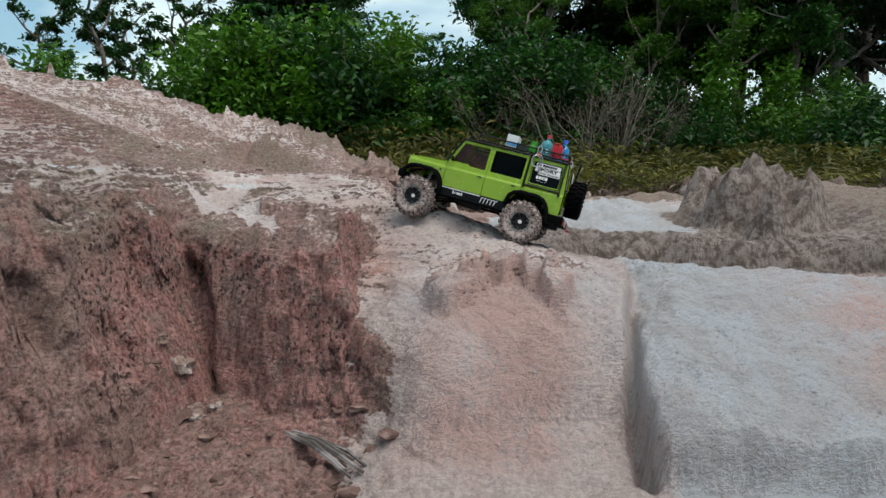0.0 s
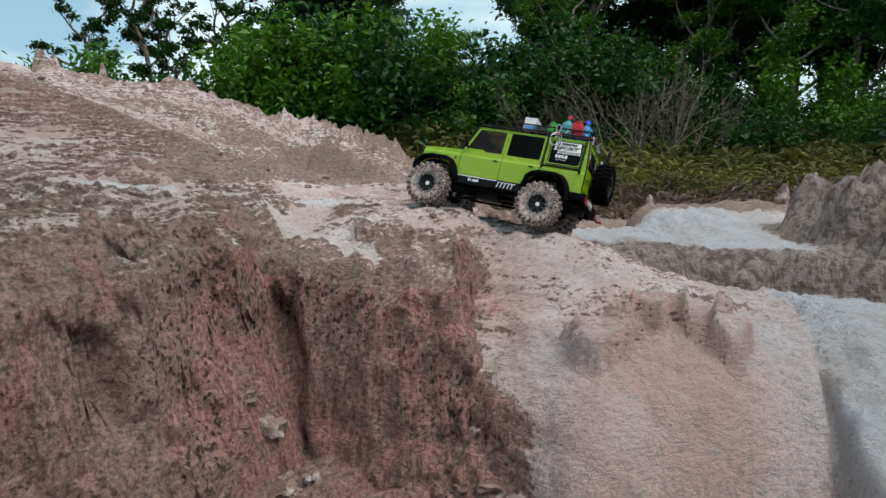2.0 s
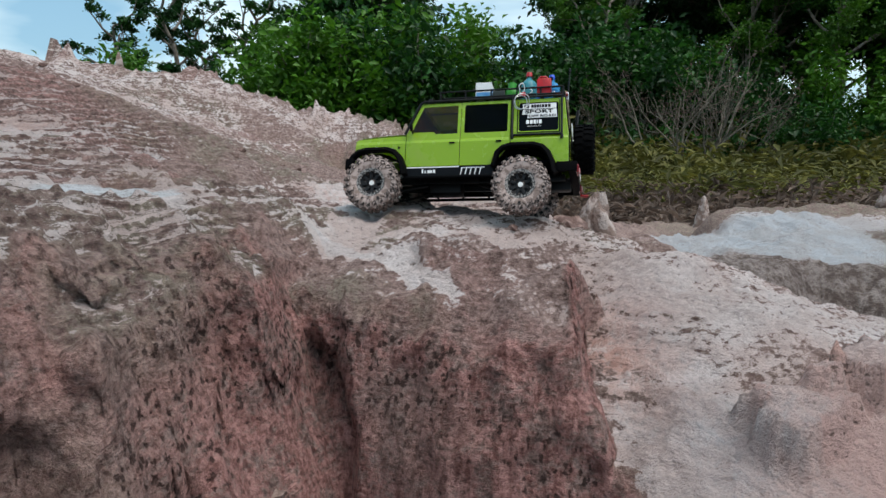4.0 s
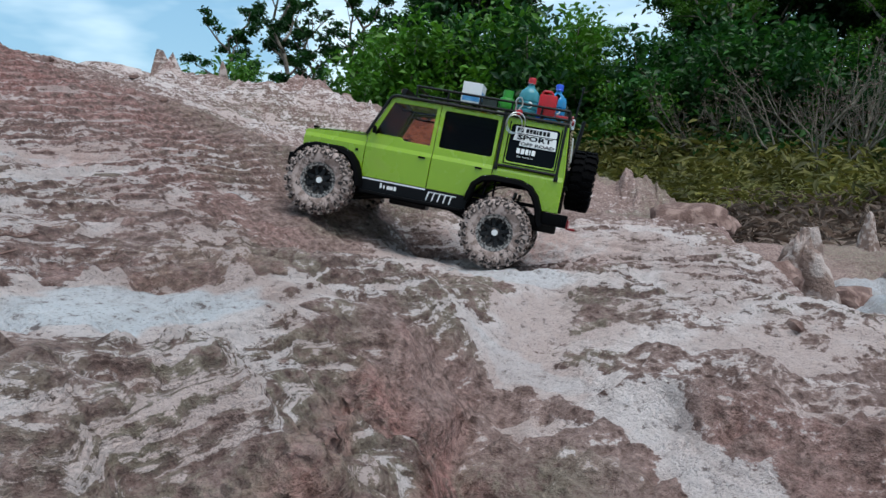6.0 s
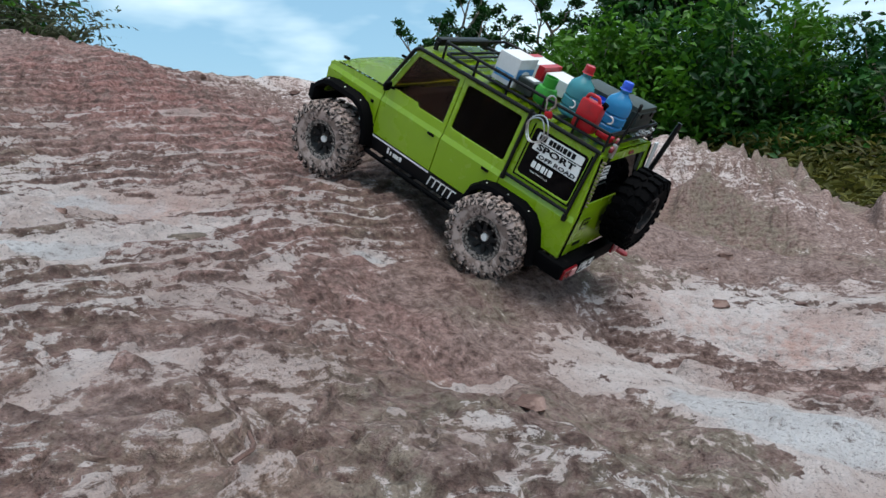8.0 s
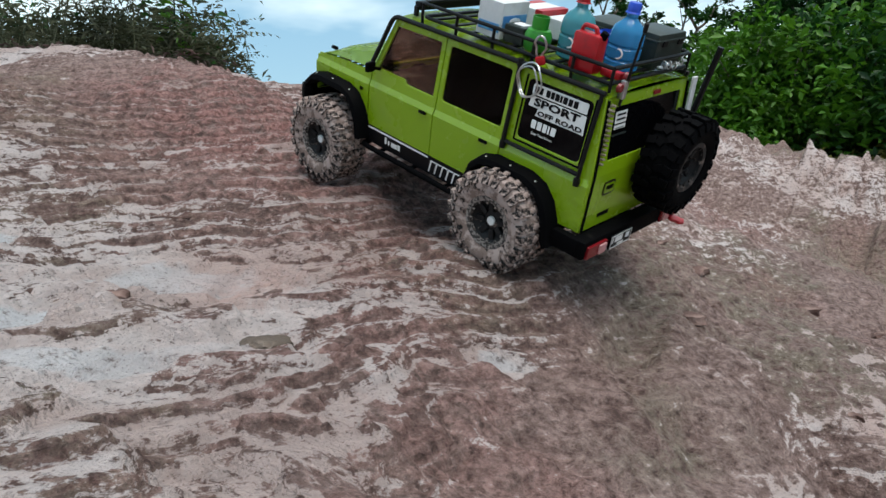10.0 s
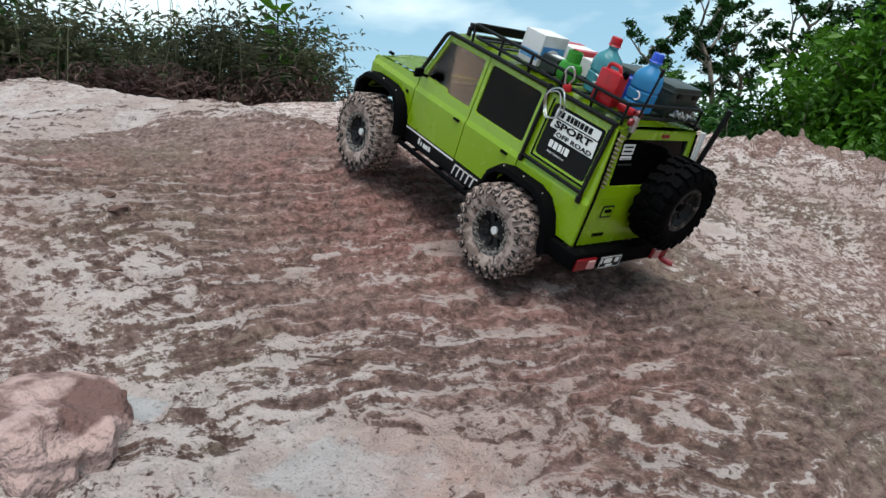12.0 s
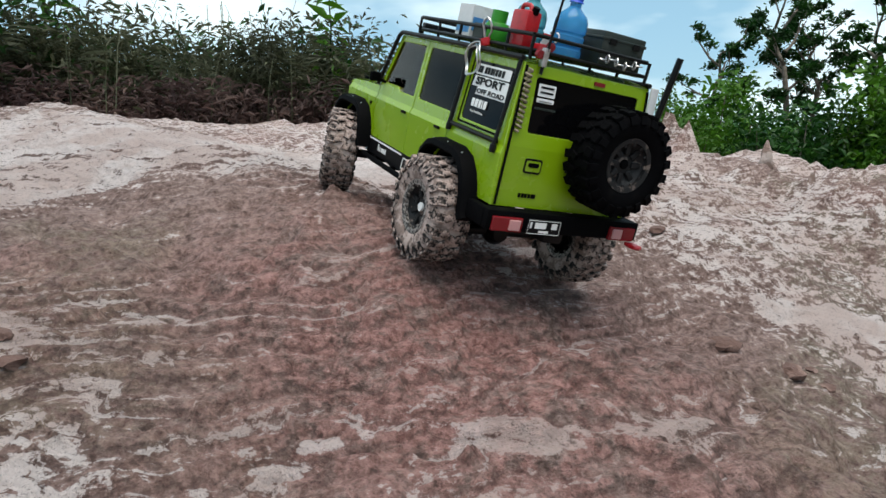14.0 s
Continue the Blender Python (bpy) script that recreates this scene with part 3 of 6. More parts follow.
def relief(x, y):
    """Grain of the clay: swells, ribs, lumps and crumbs."""
    near = step(9.0 - np.hypot(x, y - 2), 0, 4)
    bare = washed(x, y)
    pale_side = step(x, -0.2, 0.0) * step(2.0 - y, 0, 0.2)
    rough = (1 - 0.75 * bare) * (1 - 0.15 * pale_side)
    swell = layers(x, y, 0.42, 3, 11) * 0.016
    ribs = (0.40 - np.abs(layers(x, y, 0.16, 4, 23, 0.6))) * 0.024
    lumps = layers(x, y, 0.05, 4, 31, 0.7) * 0.0095
    broken = layers(x, y, 0.09, 4, 35, 0.7) * 0.012 * hump(x, y, -1.85, 2.40, 0.30, 0.28)
    crags = (0.35 - np.abs(layers(x, y, 0.13, 4, 27, 0.62))) * 0.034 * step(2.02 - y, 0, 0.25) * step(x, -1.15, -0.9) * step(-x, 0.10, 0.22)
    z = broken + crags * (1 - 0.8 * bare) + swell * (1 - 0.5 * bare) + (ribs + lumps) * rough - 0.006 * bare
    knobs = step(layers(x, y, 0.20, 4, 91, 0.62), 0.10, 0.65)
    spikes = step(layers(x, y, 0.10, 4, 95, 0.7), 0.25, 0.7)
    z = z + ((0.058 + 0.02 * step(x, -1.8, -1.2)) * knobs + 0.030 * spikes * step(x, -2.6, -1.8)) * step(y, 3.2, 4.1) * step(6.0 - y, 0, 0.8) * step(-x, -0.1, 0.5)
    z = z + 0.025 * knobs * step(x, 0.3, 0.9) * step(y, 2.7, 3.2)
    return z * near + (1 - near) * 0.06 * layers(x, y, 1.6, 4, 8)


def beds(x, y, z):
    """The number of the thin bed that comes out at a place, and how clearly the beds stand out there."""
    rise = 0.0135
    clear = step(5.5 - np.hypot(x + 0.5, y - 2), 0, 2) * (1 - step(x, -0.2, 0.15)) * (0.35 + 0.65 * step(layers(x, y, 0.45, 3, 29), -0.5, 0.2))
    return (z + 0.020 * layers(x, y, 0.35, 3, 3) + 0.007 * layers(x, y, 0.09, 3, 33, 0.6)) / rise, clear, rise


def ground_height(x, y):
    x, y = np.asarray(x, float), np.asarray(y, float)
    z = form(x, y) + relief(x, y)
    k, clear, rise = beds(x, y, z)
    f = k - np.floor(k)
    return z + (step(f, 0.0, 0.45) - f) * rise * 0.8 * clear


def spread(low, high, fine, far, grow=1.16):
    """Coordinates, dense between low and high and ever wider out to far."""
    inner = list(np.arange(low, high, fine))
    right, left, d = [high], [low], fine
    while right[-1] < far:
        d *= grow
        right.append(right[-1] + d)
    d = fine
    while left[-1] > -far:
        d *= grow
        left.append(left[-1] - d)
    return np.array(left[:0:-1] + inner + right)


def lay_ground():
    xs = spread(-2.15, 0.62, 0.0054, 400, 1.045)
    ys = spread(1.12, 2.60, 0.0052, 400, 1.045)
    gx, gy = np.meshgrid(xs, ys)
    base = form(gx, gy)
    gz = ground_height(gx, gy)
    nx, ny = len(xs), len(ys)
    steep = np.hypot(np.gradient(base, axis=1) / np.gradient(gx, axis=1), np.gradient(base, axis=0) / np.gradient(gy, axis=0))
    pillar = step(steep, 0.5, 1.1) * step(hump(gx, gy, 0.14, 1.53, 0.17, 0.10), 0.35, 0.5)
    face = step(steep, 0.75, 1.7) * step(-0.02 - gx, 0, 0.2) * step(1.85 - gy, 0, 0.15)
    # the faces bulge and crumble; hollows go in under the lip
    px, py, pz = gx.copy(), gy.copy(), gz.copy()
    bulge = face * (0.034 * layers(gx + 0.4 * gy, gz * 0.6, 0.18, 4, 101, 0.6) - 0.022 * np.abs(layers(gx + 0.4 * gy, gz, 0.05, 4, 111, 0.65)))
    px, py = px - 0.5 * bulge * step(-gx, 0.58, 0.66), py + bulge
    for cx, cy, cz, rx, rz, deep, way in ((-0.605, 1.57, 0.11, 0.070, 0.20, 0.050, (-0.15, 0.99)), (-0.745, 1.20, 0.30, 0.035, 0.08, 0.035, (-0.93, 0.36))):
        along = (gx - cx) * way[1] - (gy - cy) * way[0]
        inside = 1 - np.abs(along / rx) ** 3 - np.abs((gz - cz) / rz) ** 3 + 0.5 * layers(along, gz * 0.5, 0.05, 3, 131)
        inside = step(inside, 0.0, 0.4) * face * step(0.12 - np.abs((gx - cx) * way[0] + (gy - cy) * way[1]), 0, 0.05)
        px, py = px + way[0] * deep * inside, py + way[1] * deep * inside
    verts = np.stack([px, py, pz], -1).reshape(-1, 3)
    i = np.arange((nx - 1) * (ny - 1))
    a = (i // (nx - 1)) * nx + i % (nx - 1)
    faces = np.stack([a, a + 1, a + nx + 1, a + nx], -1)
    me = bpy.data.meshes.new("ground")
    me.vertices.add(len(verts))
    me.vertices.foreach_set("co", verts.astype(np.float32).ravel())
    me.loops.add(faces.size)
    me.loops.foreach_set("vertex_index", faces.astype(np.int32).ravel())
    me.polygons.add(len(faces))
    me.polygons.foreach_set("loop_start", np.arange(0, faces.size, 4, dtype=np.int32))
    me.polygons.foreach_set("use_smooth", np.ones(len(faces), dtype=bool))
    me.update()
    # pigment of the clay, by place
    soil = step(np.hypot(gx, gy - 2), 7, 10)
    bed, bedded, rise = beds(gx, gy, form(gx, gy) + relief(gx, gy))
    sheet = washed(gx, gy) * (1 - face)
    flank = step(gx, -0.24, -0.08) * step(2.15 - gy, 0, 0.25) * step(1 - face, 0.3, 0.9)
    near = step(3.4 - np.hypot(gx - 0.8, gy - 1.6) + 0.5 * layers(gx, gy, 0.9, 4, 221), 0, 1.6)
    shelf = step(gx + 0.12 * layers(gx, gy, 0.3, 3, 231), 0.05, 0.25) * near * step(gy, 2.84, 2.93) * step(1.60 - gx, 0, 0.2) * step(4.25 - gy + 0.25 * layers(gx, gy, 0.4, 3, 241), 0, 0.3)
    mound = step(gx, 1.05, 1.2) * step(gy, 2.8, 2.9) * step(3.7 - gy, 0, 0.2)
    pale = 0.42 + 0.34 * layers(gx, gy, 0.7, 3, 37) + 0.22 * step(-gx, 1.6, 2.6) + 0.14 * step(gy, 3.3, 3.6) * step(4.1 - gy, 0, 0.4) - 0.12 * step(gy, 3.9, 4.3) + 0.25 * step(np.abs(gy - 2.38), 0.2, 0.45) * step(-gx, 0.95, 1.3) + 0.20 * step(gx, -0.6, -0.4) * step(gy, 1.62, 1.8)
    pale = pale - 0.30 * hump(gx, gy, -1.72, 2.42, 0.35, 0.32) - 0.15 * hump(gx, gy, -1.1, 2.1, 0.2, 0.2)
    pale = pale + 0.28 * step(gy, 2.7, 3.1) * step(-gx, 0.9, 1.2) * step(4.2 - gy, 0, 0.4)
    bank = step(np.gradient(base, axis=0) / np.gradient(gy, axis=0), 0.28, 0.50) * step(gy, 3.0, 3.2) * step(-gx, 0.3, 0.6)
    low = step(0.10 - gz, 0, 0.06) * (1 - face) * step(-gx, 0.12, 0.25) * step(1.62 - gy, 0, 0.1)
    pale = pale - 0.25 * bank - 0.35 * low
    pale = np.clip(pale, 0, 0.9) * (1 - 0.85 * face) + (0.30 + 0.80 * np.maximum(step(1.66 - gy + 0.06 * layers(gx, gy, 0.2, 3, 271), 0, 0.12), step(gx, 0.30, 0.42)) + 0.15 * step(gx, 0.36, 0.45)) * flank * (1 - 0.6 * pillar)
    pale = np.clip(pale * (1 - step(gx, 0.15, 0.4) * step(gy, 2.2, 2.5)) + 1.5 * shelf * (1 - mound), 0, 2) * (1 - soil)
    white = np.clip(step(gx - crack_x(gy), -0.02, 0.04) * step(2.2 - gy, 0, 0.2) + 0.75 * hump(gx, gy, -0.06, 1.50, 0.07, 0.12, 20) + 0.6 * hump(gx, gy, 0.34, 1.55, 0.10, 0.2) + shelf, 0, 1) * near
    pink = pillar + hump(gx, gy, 0.14, 1.42, 0.15, 0.16, -35) + 0.9 * hump(gx, gy, 0.10, 1.27, 0.2, 0.07) + 0.9 * hump(gx, gy, -0.18, 1.72, 0.10, 0.15) + 0.8 * hump(gx, gy, 1.05, 1.4, 0.18, 0.4) + 0.8 * hump(gx, gy, -0.72, 2.52, 0.16, 0.10) + 0.6 * hump(gx, gy, -1.40, 2.12, 0.07, 0.06)
    flute = np.clip(step(0.13 - gz + 0.03 * layers(gx, gy, 0.1, 2, 251), 0, 0.05) * step(gx, -0.5, -0.3) * step(steep, 0.6, 1.2) * step(1.6 - gy, 0, 0.1) + step(gx, 0.0, 0.3) * step(gy, 2.5, 2.6) * step(3.0 - gy, 0, 0.06), 0, 1)
    red = (1 - 0.4 * step(-gx, 0.64, 0.70)) * face * (0.45 + 0.65 * step(layers(gx + gy, gz, 0.22, 3, 151), -0.25, 0.30)) + 0.35 * step(layers(gx, gy, 0.35, 4, 57), 0.1, 0.7) * step(0.2 - gx, 0, 0.4)
    red = red + 0.95 * hump(gx, gy, -1.78, 2.42, 0.32, 0.28) + 0.5 * hump(gx, gy, -1.35, 2.35, 0.18, 0.14) + 0.7 * hump(gx, gy, -0.57, 2.36, 0.10, 0.09) + 0.5 * hump(gx, gy, -0.775, 2.39, 0.05, 0.04)
    red = red + 0.55 * low
    damp = 0.9 * step(layers(gx, gy, 0.30, 4, 83, 0.6), -0.1, 0.45) * step(0.2 - gx, 0, 0.4) * (1 - 0.75 * face) + step(gx, 0.5, 0.9) * step(gy, 2.3, 2.8) * 0.95
    damp = damp + 0.8 * hump(gx, gy, -0.78, 1.45, 0.10, 0.14) + face * 0.3 * step(layers(gx + gy, gz, 0.16, 3, 161), 0.3, 0.7)
    grey = np.clip(0.85 * mound + 0.85 * step(gx, 0.02, 0.15) * step(gy, 2.22, 2.40) * step(2.92 - gy, 0, 0.05), 0, 1) * (1 - 0.8 * step(gx, 1.9, 2.0))
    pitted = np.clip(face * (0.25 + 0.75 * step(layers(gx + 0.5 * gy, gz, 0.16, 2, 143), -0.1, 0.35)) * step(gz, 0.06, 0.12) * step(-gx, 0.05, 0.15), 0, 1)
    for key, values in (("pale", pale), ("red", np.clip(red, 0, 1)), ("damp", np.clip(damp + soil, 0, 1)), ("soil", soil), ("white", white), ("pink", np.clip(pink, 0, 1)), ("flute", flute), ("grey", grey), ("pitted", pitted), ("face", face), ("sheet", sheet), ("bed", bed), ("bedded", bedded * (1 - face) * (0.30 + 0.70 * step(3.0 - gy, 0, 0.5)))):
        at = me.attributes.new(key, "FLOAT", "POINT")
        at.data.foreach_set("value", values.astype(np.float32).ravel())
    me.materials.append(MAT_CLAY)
    ob = new("ground", me)
    return tagged(ob, "eroded pink and white clay slope with red gully faces", "ground", kind="structure")


ground = lay_ground()


# ---- plants ----
def foliage(name, low, high, shine=0.45):
    m = material(name, low, shine, spec=0.3)
    g = m.node_tree.nodes.new("ShaderNodeNewGeometry")
    col = blend(m, g.outputs["Random Per Island"], low, high)
    v = object_space(m)
    col = blend(m, ramp(m, noise_value(m, v, 1.3, 3.0), 0.35, 0.7), col, tuple(0.5 * c for c in low))
    own = m.node_tree.nodes.new("ShaderNodeObjectInfo")
    col = blend(m, sums(m, "MULTIPLY", own.outputs["Random"], 0.55), col, tuple(c * f for c, f in zip(low, (0.75, 0.62, 0.9))))
    link(m, col, principled(m).inputs["Base Color"])
    leaf = m.node_tree.nodes.new("ShaderNodeBsdfTranslucent")
    link(m, col, leaf.inputs["Color"])
    mix = m.node_tree.nodes.new("ShaderNodeMixShader")
    mix.inputs[0].default_value = 0.35
    link(m, principled(m).outputs[0], mix.inputs[1])
    link(m, leaf.outputs[0], mix.inputs[2])
    link(m, mix.outputs[0], m.node_tree.nodes["Material Output"].inputs["Surface"])
    return m


MAT_LEAF = foliage("leaf_green", (0.010, 0.056, 0.010), (0.048, 0.165, 0.019))
MAT_LEAF_DARK = foliage("leaf_dark", (0.005, 0.026, 0.007), (0.022, 0.072, 0.014))
MAT_LEAF_BRIGHT = foliage("leaf_bright", (0.045, 0.15, 0.010), (0.12, 0.30, 0.018))
MAT_FERN = foliage("fern_yellow_green", (0.080, 0.090, 0.016), (0.27, 0.25, 0.050), 0.6)
MAT_FERN_DRY = foliage("fern_dry", (0.115, 0.080, 0.062), (0.29, 0.215, 0.17), 0.7)
MAT_FERN_DARK = foliage("fern_dark", (0.055, 0.068, 0.032), (0.155, 0.165, 0.098), 0.6)
MAT_BARK = worn("grey_bark", (0.13, 0.105, 0.08), (0.24, 0.21, 0.18), 8.0, 0.4, 0.65, 0.9, relief=0.6, depth=0.01, grain=60)
MAT_TWIG = worn("dry_twig", (0.10, 0.085, 0.062), (0.20, 0.17, 0.135), 8.0, 0.4, 0.65, 0.9, relief=0.4, depth=0.004, grain=80)


def mesh_from(name, verts, faces, mat):
    me = bpy.data.meshes.new(name)
    verts, faces = np.asarray(verts, np.float32), np.asarray(faces, np.int32)
    me.vertices.add(len(verts))
    me.vertices.foreach_set("co", verts.ravel())
    me.loops.add(faces.size)
    me.loops.foreach_set("vertex_index", faces.ravel())
    me.polygons.add(len(faces))
    me.polygons.foreach_set("loop_start", np.arange(0, faces.size, faces.shape[1], dtype=np.int32))
    me.update()
    me.materials.append(mat)
    return me


def leaf_mesh(name, at, size, rng, mat, droop=0.35, slim=0.5):
    """A folded leaf of two quads at each place, facing all ways but mostly up."""
    n = len(at)
    ahead = rng.normal(size=(n, 3))
    ahead[:, 2] = ahead[:, 2] * 0.5 - droop
    ahead /= np.linalg.norm(ahead, axis=1)[:, None]
    up = rng.normal(size=(n, 3)) * 0.6 + (0, 0, 1)
    aside = np.cross(ahead, up)
    aside /= np.linalg.norm(aside, axis=1)[:, None] + 1e-9
    up = np.cross(aside, ahead)
    s = size * rng.uniform(0.6, 1.35, n)[:, None]
    base, tip = at - ahead * s * 0.5, at + ahead * s * 0.5 - up * s * 0.12
    mid = at + up * s * 0.02
    wing = aside * s * slim * 0.5 + up * s * 0.10
    wing2 = -aside * s * slim * 0.5 + up * s * 0.10
    verts = np.stack([base, mid + wing, tip, mid + wing2], 1).reshape(-1, 3)
    k = np.arange(n)[:, None] * 4
    faces = np.concatenate([k + (0, 1, 2), k + (0, 2, 3)], 0)
    return mesh_from(name, verts, faces, mat)


def limbs(bm, rng, start, way, length, radius, depth, tips, spread=0.6, bend=0.25):
    """A bent, tapered limb that forks."""
    pts, p, d = [Vector(start)], Vector(start), Vector(way).normalized()
    for _ in range(4):
        d = (d + Vector(rng.normal(size=3)) * bend * 0.5 + Vector((0, 0, 0.08))).normalized()
        p = p + d * length / 4
        pts.append(p.copy())
    tube(bm, pts, radius, 6 if depth else 4, taper=0.55)
    if depth == 0:
        tips.append(p)
        tips.append(pts[2])
        return
    for k in range(3 if depth > 1 else 2 + int(rng.integers(0, 2))):
        f = pts[2] if k == 0 else pts[4 if k == 1 else 3]
        turn = Vector(rng.normal(size=3)) * spread
        limbs(bm, rng, f, d + turn, length * rng.uniform(0.55, 0.8), radius * 0.5, depth - 1, tips, spread, bend)


def tree(seed, height, crown, leaves, size, leaf_mat, label, bare=0.42, airy=1.0, bark=None, depth=2):
    rng = np.random.default_rng(seed)
    root = tagged(new("tree"), label, "tree", "trees of the wood")
    bm, tips = bmesh.new(), []
    trunk = [Vector((0, 0, -0.3))]
    for k in range(6):
        trunk.append(Vector((rng.normal() * 0.05 * k ** 0.5, rng.normal() * 0.05 * k ** 0.5, height * 0.80 * (k + 1) / 6)))
    tube(bm, trunk, 0.020 * height, 8, taper=0.35)
    for k in range(9):
        f = bare + (0.80 - bare) * k / 8
        a = 2.4 * k + rng.uniform(-0.4, 0.4)
        p = trunk[min(6, int(f / 0.8 * 6))]
        limbs(bm, rng, (p.x, p.y, height * f), (math.cos(a), math.sin(a), 0.55), crown * rng.uniform(0.55, 0.9), 0.008 * height, depth - 1, tips)
    part("trunk", bm, bark or MAT_BARK, root, smooth=True)
    if leaves:
        tips = np.array([tuple(t) for t in tips])
        hubs = tips[rng.permutation(len(tips))[:70]] + rng.normal(size=(min(70, len(tips)), 3)) * (crown * 0.12, crown * 0.12, height * 0.03)
        own = rng.integers(0, len(hubs), leaves)
        at = hubs[own] + rng.normal(size=(leaves, 3)) * (0.10 * crown * airy, 0.10 * crown * airy, 0.06 * crown * airy)
        ob = new("crown", leaf_mesh("crown", at, size, rng, leaf_mat))
        ob.parent = root
    return root


def dry_tree(seed, reach, label):
    """Bare stems that fan out from one root."""
    rng = np.random.default_rng(seed)
    root = tagged(new("tree"), label, "tree", "trees of the wood")
    tips = []
    for k in range(8):
        a = 0.8 * k + rng.uniform(-0.3, 0.3)
        lean = rng.uniform(0.25, 0.85)
        bm = bmesh.new()
        limbs(bm, rng, (0.05 * math.cos(a), 0.05 * math.sin(a), -0.2), (lean * math.cos(a), lean * math.sin(a), 1.0), reach * rng.uniform(0.8, 1.15), 0.034, 3, tips, 0.42, 0.3)
        part("stem", bm, MAT_TWIG, root)
    tips = np.array([tuple(t) for t in tips])
    at = tips[rng.integers(0, len(tips), 420)] + rng.normal(size=(420, 3)) * 0.06
    ob = new("crown", leaf_mesh("crown", at, 0.07, rng, MAT_FERN_DRY))
    ob.parent = root
    return root


def shrub(seed, height, leaves, size, leaf_mat, label):
    rng = np.random.default_rng(seed)
    root = tagged(new("shrub"), label, "shrub", "shrubs at the edge of the wood")
    bm, tips = bmesh.new(), []
    for k in range(6):
        a = 1.05 * k + rng.uniform(-0.3, 0.3)
        limbs(bm, rng, (0.1 * math.cos(a), 0.1 * math.sin(a), -0.15), (0.6 * math.cos(a), 0.6 * math.sin(a), 1.0), height * rng.uniform(0.5, 0.85), 0.018 * height, 1, tips, 0.5)
    part("stem", bm, MAT_BARK, root)
    tips = np.array([tuple(t) for t in tips])
    at = tips[rng.integers(0, len(tips), leaves)] + rng.normal(size=(leaves, 3)) * (0.13 * height, 0.13 * height, 0.11 * height)
    at[:, 2] = np.abs(at[:, 2]) + 0.02
    ob = new("crown", leaf_mesh("crown", at, size, rng, leaf_mat))
    ob.parent = root
    return root


def stand(x, y, turn, grow=1.0):
    """A pose on the ground."""
    return pose(x, y, float(ground_height(x, y)) - 0.03, 0, 0, turn) @ Matrix.Scale(grow, 4)


def plant(kind, x, y, turn, grow):
    ob = copy_thing(kind, stand(x, y, turn))
    ob.scale = (grow, grow, grow)
    return ob


def bearing(degrees, far):
    """A place at a bearing (to the left of ahead) and distance from the first viewpoint."""
    return -far * math.sin(radians(degrees)), far * math.cos(radians(degrees))


